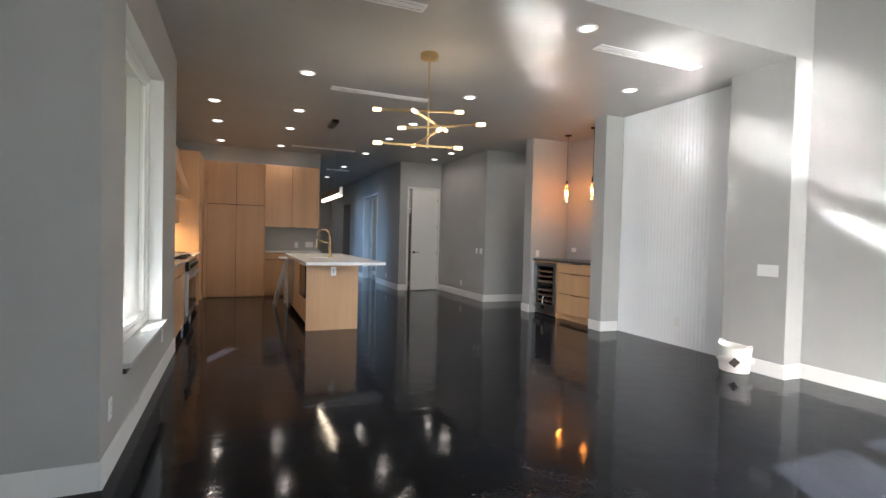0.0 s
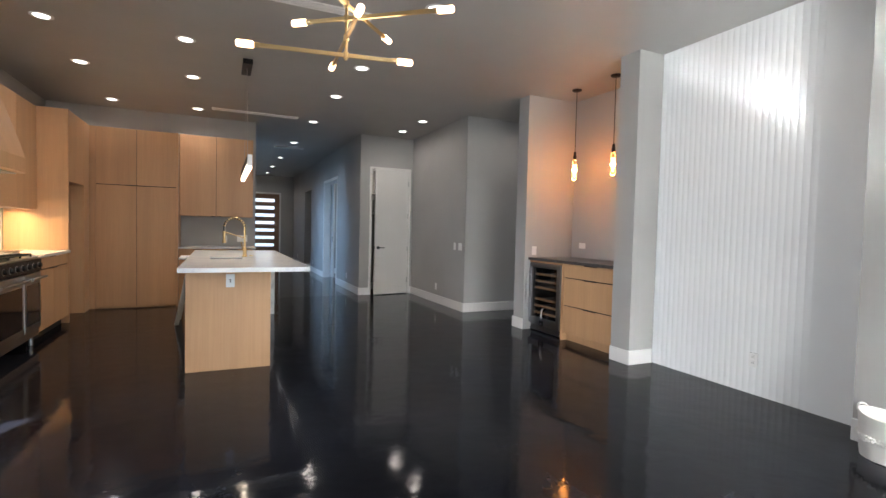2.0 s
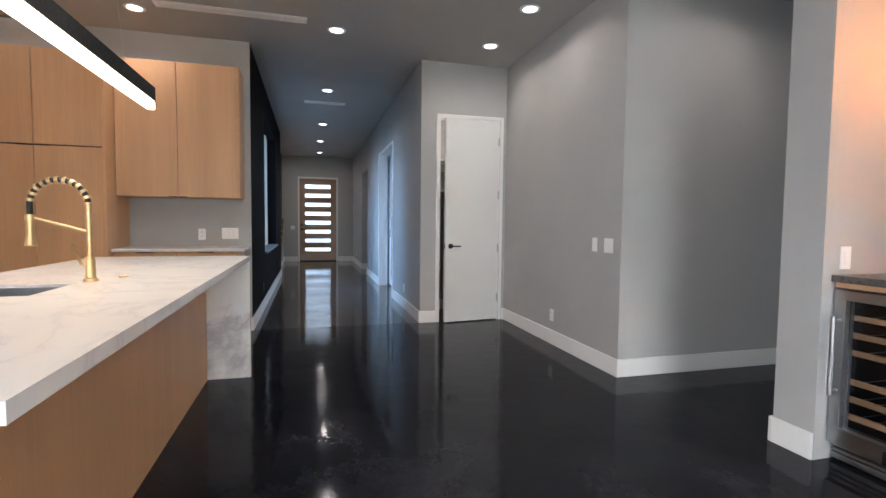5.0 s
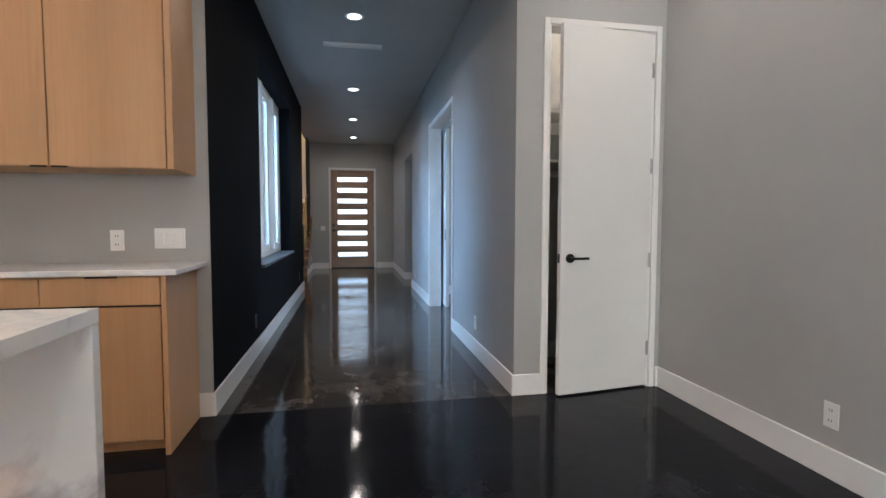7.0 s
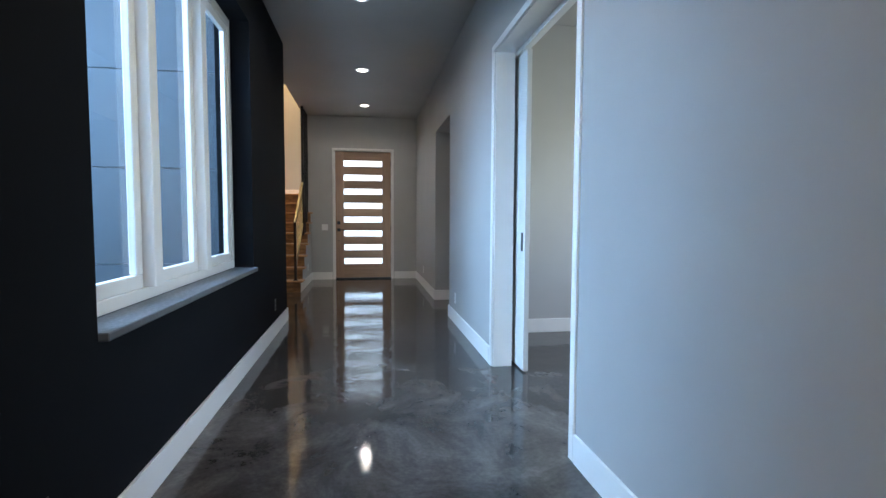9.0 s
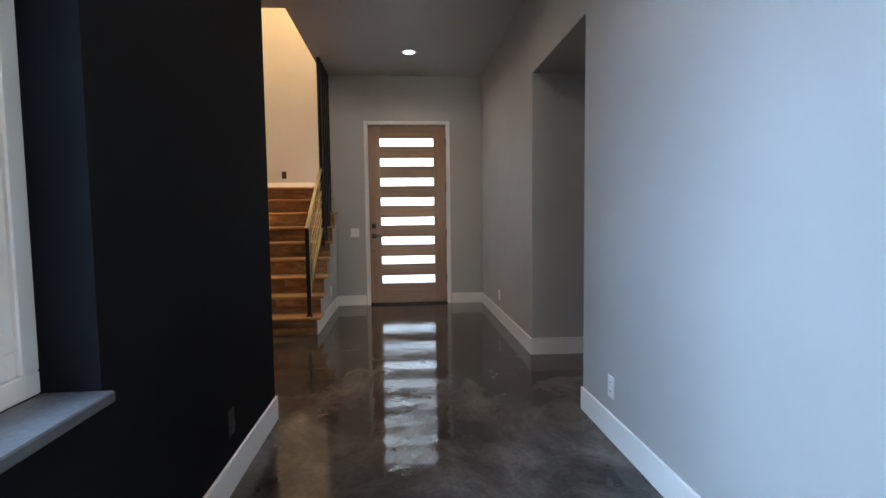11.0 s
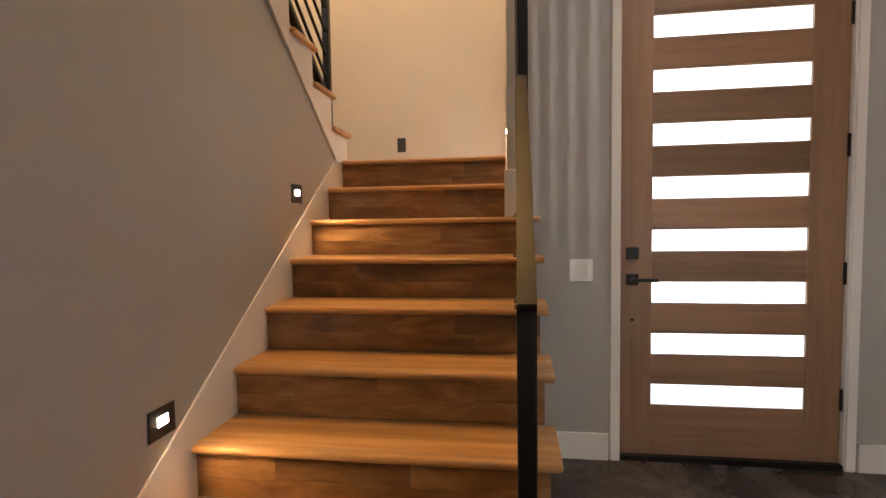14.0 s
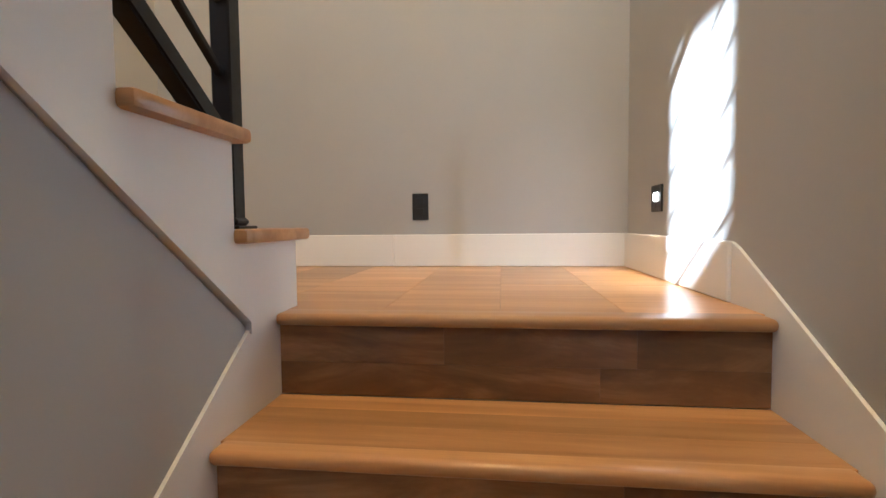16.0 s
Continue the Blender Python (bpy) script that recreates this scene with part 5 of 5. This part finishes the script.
part("top_rail", box(B(), BF + 0.004, 5.0, 6.0955, 6.768, 0.902, 0.93), OAK, bpy.data.objects["bar_cabinet"])
tagged(part("bar_worktop", box(B(), BF - 0.03, 5.658, 5.182, 6.768, 0.931, 0.966, 0.003, 1), BARTOP), "dark grey stone bar top", "worktop")
wf = thing("wine_fridge", (5.3, 6.4, 0), "steel-framed wine fridge with wooden racks", "wine fridge")
W0, W1 = 6.10, 6.762
part("cabinet_shell", box(box(box(box(B(), 5.03, 5.62, W0, W0 + 0.02, 0.10, 0.895), 5.03, 5.62, W1 - 0.02, W1, 0.10, 0.895), 5.60, 5.62, W0 + 0.02, W1 - 0.02, 0.10, 0.895), 5.03, 5.60, W0 + 0.02, W1 - 0.02, 0.875, 0.895), BLACKPLASTIC, wf)
part("bottom", box(B(), 5.03, 5.60, W0 + 0.02, W1 - 0.02, 0.10, 0.13), BLACKPLASTIC, wf)
part("grille", box(box(box(B(), 4.99, 5.03, W0, W1, 0.015, 0.045, 0.003, 1), 4.99, 5.03, W0, W1, 0.055, 0.07, 0.003, 1), 4.99, 5.03, W0, W1, 0.08, 0.097, 0.003, 1), STEEL, wf, "slotted steel base grille")
df, DXF = B(), BF - 0.012
rings = []
for x in (DXF, 5.028):
    for y0, y1, z0, z1 in ((W0 + 0.01, W1 - 0.002, 0.105, 0.893), (W0 + 0.078, W1 - 0.058, 0.19, 0.842)):
        rings.append([df.verts.new(p) for p in ((x, y0, z0), (x, y1, z0), (x, y1, z1), (x, y0, z1))])
fo, fi, bo, bi = rings
for k in range(4):
    j = (k + 1) % 4
    for q in ((fo[k], fo[j], fi[j], fi[k]), (bo[k], bi[k], bi[j], bo[j]), (fo[k], bo[k], bo[j], fo[j]), (fi[k], fi[j], bi[j], bi[k])):
        df.faces.new(q)
bmesh.ops.recalc_face_normals(df, faces=df.faces)
bmesh.ops.bevel(df, geom=list(df.edges), offset=0.002, segments=1, affect="EDGES")
door = part("door", df, DARKSTEEL, wf, "brushed steel door frame")
pane = part("door_glass", box(B(), 4.99, 5.0, W0 + 0.079, W1 - 0.059, 0.191, 0.841), clear_glass("dark_fridge_glass", (0.42, 0.44, 0.47)), door, "dark glass")
pane.visible_shadow = False
hd = part("handle", rod(B(), (DXF - 0.045, W1 - 0.035, 0.36), (DXF - 0.045, W1 - 0.035, 0.76), 0.011, 14), STEEL, door, "tubular steel handle", True)
part("standoff", rod(rod(B(), (DXF, W1 - 0.035, 0.38), (DXF - 0.045, W1 - 0.035, 0.38), 0.008), (DXF, W1 - 0.035, 0.74), (DXF - 0.045, W1 - 0.035, 0.74), 0.008), STEEL, hd)
part("lock", box(B(), DXF - 0.014, DXF + 0.002, 6.41, 6.50, 0.10, 0.165, 0.004, 1), BLACKMETAL, door, "lock plate")
part("key_ring", lathe(B(), (DXF - 0.02, 6.455, 0.125), [(0.012, -0.003), (0.014, 0.0), (0.012, 0.003)], 14), STEEL, door)
strap = B()
curve = [Vector((DXF - 0.013, 6.452 - 0.045 * (k / 10) ** 3, 0.185 + 0.145 * math.sin(k / 10 * 1.45))) for k in range(11)]
for a, b in zip(curve, curve[1:]):
    bar(strap, a, b + (b - a) * 0.15, 0.017, 0.003)
part("cable_tie", strap, WHITEPLASTIC, door, "white strap hanging on the door")
for zz in (0.24, 0.33, 0.42, 0.57, 0.66, 0.75):
    rack = part("rack", box(B(), 5.035, 5.058, W0 + 0.03, W1 - 0.03, zz - 0.014, zz + 0.014, 0.003, 1), OAK, wf, "wooden rack front")
    wires = B()
    for k in range(8):
        rod(wires, (5.058, W0 + 0.06 + 0.075 * k, zz), (5.58, W0 + 0.06 + 0.075 * k, zz), 0.003, 6)
    part("wires", wires, STEEL, rack)

# ---- fluted panel ----
fp = thing("fluted_panel", (5.2, 4.2, 0), "white wall panel of upright rounded flutes", "wall panel")
NF, F0, F1 = 26, 3.485, 4.928
fw = (F1 - F0) / NF
prof = [(-fw / 2, 0.004)] + [(-fw / 2 + fw * k / 8, 0.012 + 0.0038 * math.sin(math.pi * k / 8)) for k in range(9)] + [(fw / 2, 0.004)]
fl = B()
lo = [fl.verts.new((5.229 - d, u, 0.0)) for u, d in prof]
hi = [fl.verts.new((5.229 - d, u, CEIL - 0.001)) for u, d in prof]
for k in range(len(lo) - 1):
    fl.faces.new((lo[k], lo[k + 1], hi[k + 1], hi[k]))
fl.faces.new((lo[-1], lo[0], hi[0], hi[-1])), fl.faces.new(hi), fl.faces.new(lo[::-1])
bmesh.ops.recalc_face_normals(fl, faces=fl.faces)
me = bpy.data.meshes.new("flute")
for f in fl.faces:
    f.smooth = True
fl.to_mesh(me), fl.free()
me.materials.append(FLUTE)
me.set_sharp_from_angle(angle=radians(35))
for k in range(NF):
    ob = new("flute", me)
    ob.parent = fp
    ob.location = Vector((0, F0 + fw * (k + 0.5), 0)) - Vector((5.2, 4.2, 0))
part("flat_panel", box(B(), 5.21, 5.229, 3.071, F0 - 0.001, 0.0, CEIL - 0.001), FLUTE, fp, "smooth white strip")

# ---- basket ----
BX, BY = 4.79, 2.80
bk = thing("basket", (BX, BY, 0), "white soft canvas basket with frayed band and dark leather tag", "basket")


def basket_point(a, r, z):
    """An oval with its long way across the room; the rim dips and lifts where the handles are cut."""
    return Vector((BX + 0.92 * r * math.cos(a), BY + 1.12 * r * math.sin(a), z))


def basket_wall(bm, rings, n=56):
    loops = []
    for r, z, sag in rings:
        loop = []
        for k in range(n):
            a = math.tau * k / n
            wob = 1 + 0.012 * noise.noise(Vector((3 * math.cos(a), 3 * math.sin(a), 9 * z)))
            loop.append(bm.verts.new(basket_point(a, r * wob, z + sag * (0.006 * math.sin(a) - 0.007 * math.cos(2 * a)))))
        loops.append(loop)
    for low, high in zip(loops, loops[1:]):
        for k in range(n):
            bm.faces.new((low[k], low[(k + 1) % n], high[(k + 1) % n], high[k]))
    bm.faces.new(loops[0][::-1])
    bm.faces.new(loops[-1])
    return bm


part("body", basket_wall(B(), [(0.118, 0.001, 0), (0.128, 0.006, 0), (0.134, 0.05, 0), (0.138, 0.12, 0), (0.141, 0.19, 0.5), (0.146, 0.255, 1), (0.147, 0.262, 1), (0.143, 0.266, 1), (0.139, 0.258, 1), (0.133, 0.18, 0.5), (0.124, 0.03, 0), (0.02, 0.02, 0)]), CANVAS, bk, "", True)
frill = B()
for row, (r0, z0) in enumerate(((0.148, 0.138), (0.151, 0.126), (0.149, 0.114))):
    for k in range(46):
        a = math.tau * (k + 0.33 * row) / 46 + rnd.uniform(-0.03, 0.03)
        at = basket_point(a, r0 + rnd.uniform(-0.002, 0.004), z0 + rnd.uniform(-0.006, 0.006))
        m = Matrix.Translation(at) @ Matrix.Rotation(rnd.uniform(0, 3), 4, "Z") @ Matrix.Diagonal((1.0, 0.8, rnd.uniform(0.7, 1.3), 1))
        bmesh.ops.create_icosphere(frill, subdivisions=1, radius=0.0105, matrix=m)
part("frill", frill, CANVAS, bk, "soft frayed canvas band", True)
for s in (-1, 1):
    hb = B()
    pts = [basket_point(s * math.pi / 2 + 0.42 * math.cos(t), 0.144, 0.262 + 0.004 * s + 0.030 * math.sin(t)) for t in [math.pi * k / 14 for k in range(15)]]
    for a, b in zip(pts, pts[1:]):
        rod(hb, a, b + (b - a) * 0.2, 0.007, 8)
    part("handle", hb, CANVAS, bk, "", True)
tagp = bmesh.new()
box(tagp, -0.034, 0.034, -0.002, 0.002, -0.040, 0.040, 0.0015, 1)
aim = Vector((-1.4, -1.0, 0)).normalized()
m = Matrix.Translation(Vector((BX, BY, 0.12)) + aim * 0.168) @ aim.to_track_quat("-Y", "Z").to_matrix().to_4x4() @ Matrix.Rotation(radians(38), 4, "Y")
bmesh.ops.transform(tagp, matrix=m, verts=tagp.verts)
part("tag", tagp, RUBBER, bk, "dark brown leather tag")

# ---- outside ----
# unseen house, added and sized to keep the sun off the court
nb = thing("sun_block_house", (-3.4, 9.0, -0.2), "unseen tall house with blue-grey lap siding, added to shade the court", "house")
for k in range(36):
    part("siding_board", prism(B(), [(-3.4, -0.2 + 0.28 * k), (-3.365, -0.2 + 0.28 * k), (-3.39, -0.2 + 0.28 * k + 0.285), (-3.4, -0.2 + 0.28 * k + 0.285)], "y", 2.4, 9.6), SIDING, nb)
part("wall", box(B(), -6.5, -3.401, 2.4, 9.6, -0.2, 9.9), SIDING, nb)
part("wing", box(B(), -6.5, -3.38, 9.61, 21.0, -0.2, 5.6), SIDING, nb)
part("roof", box(B(), -6.7, -3.2, 2.2, 9.8, 9.9, 10.05), SIDING, nb)
ext = thing("stair_block_siding", (0.5, 15.49, -0.2), "blue-grey panel siding on the outside of the stair block", "siding")
for k in range(7):
    for a, b in ((-0.74, 0.42), (0.428, 1.498)):
        part("siding_panel", box(B(), a, b, 15.478, 15.498, -0.2 + 0.92 * k, -0.2 + 0.92 * k + 0.912, 0.002, 1), SIDING, ext)
# unseen boxes, added to cut the sun through window_1 to a sliver
structure("eave", [(-1.9, -1.241, 2.2, 2.38, 2.38, 3.9), (-2.55, -0.872, 2.405, 5.2, 2.62, 2.78), (-1.335, -1.241, 2.2, 2.30, -0.2, 2.378)], TRIM, "unseen white boxes added to narrow the sun outside the living wall", "roof")
# unseen mass, added to keep the sun off the stair block siding
structure("upper_storey", [(-2.3, -1.322, 5.4, 10.6, 3.6, 8.6)], PALESIDING, "unseen block with pale siding added to shade the court", "wall")
# unseen post, added so direct sun misses the far reveal of window_1
structure("porch_post", [(-1.72, -1.395, 2.45, 2.55, -0.2, 2.62)], TRIM, "unseen white post added to shade the window reveal", "post")
structure("wall_wing", [(-3.2, -1.321, 5.25, 5.37, -0.2, 3.1)], SIDING, "outer wall of the kitchen wing", "wall")
wing = thing("wing_siding", (-2.2, 5.24, -0.2), "pale blue-grey panel siding half in sun", "siding")
for k in range(4):
    for a, b, f in ((-3.2, -2.268, 5.249), (-2.26, -1.33, 5.249), (-1.322, -0.88, 5.209)):
        part("siding_panel", box(B(), a, b, f - 0.024, f, -0.2 + 0.8 * k, -0.2 + 0.8 * k + 0.792, 0.002, 1), PALESIDING, wing)
structure("pavement", [(0.5, 5.0, 20.05, 24.0, -0.2, -0.02)], PORCH, "pale concrete porch before the door", "pavement")
structure("patio", [(-3.0, 7.0, -7.0, -2.72, -0.2, -0.02)], PORCH, "pale concrete patio behind the house", "pavement")
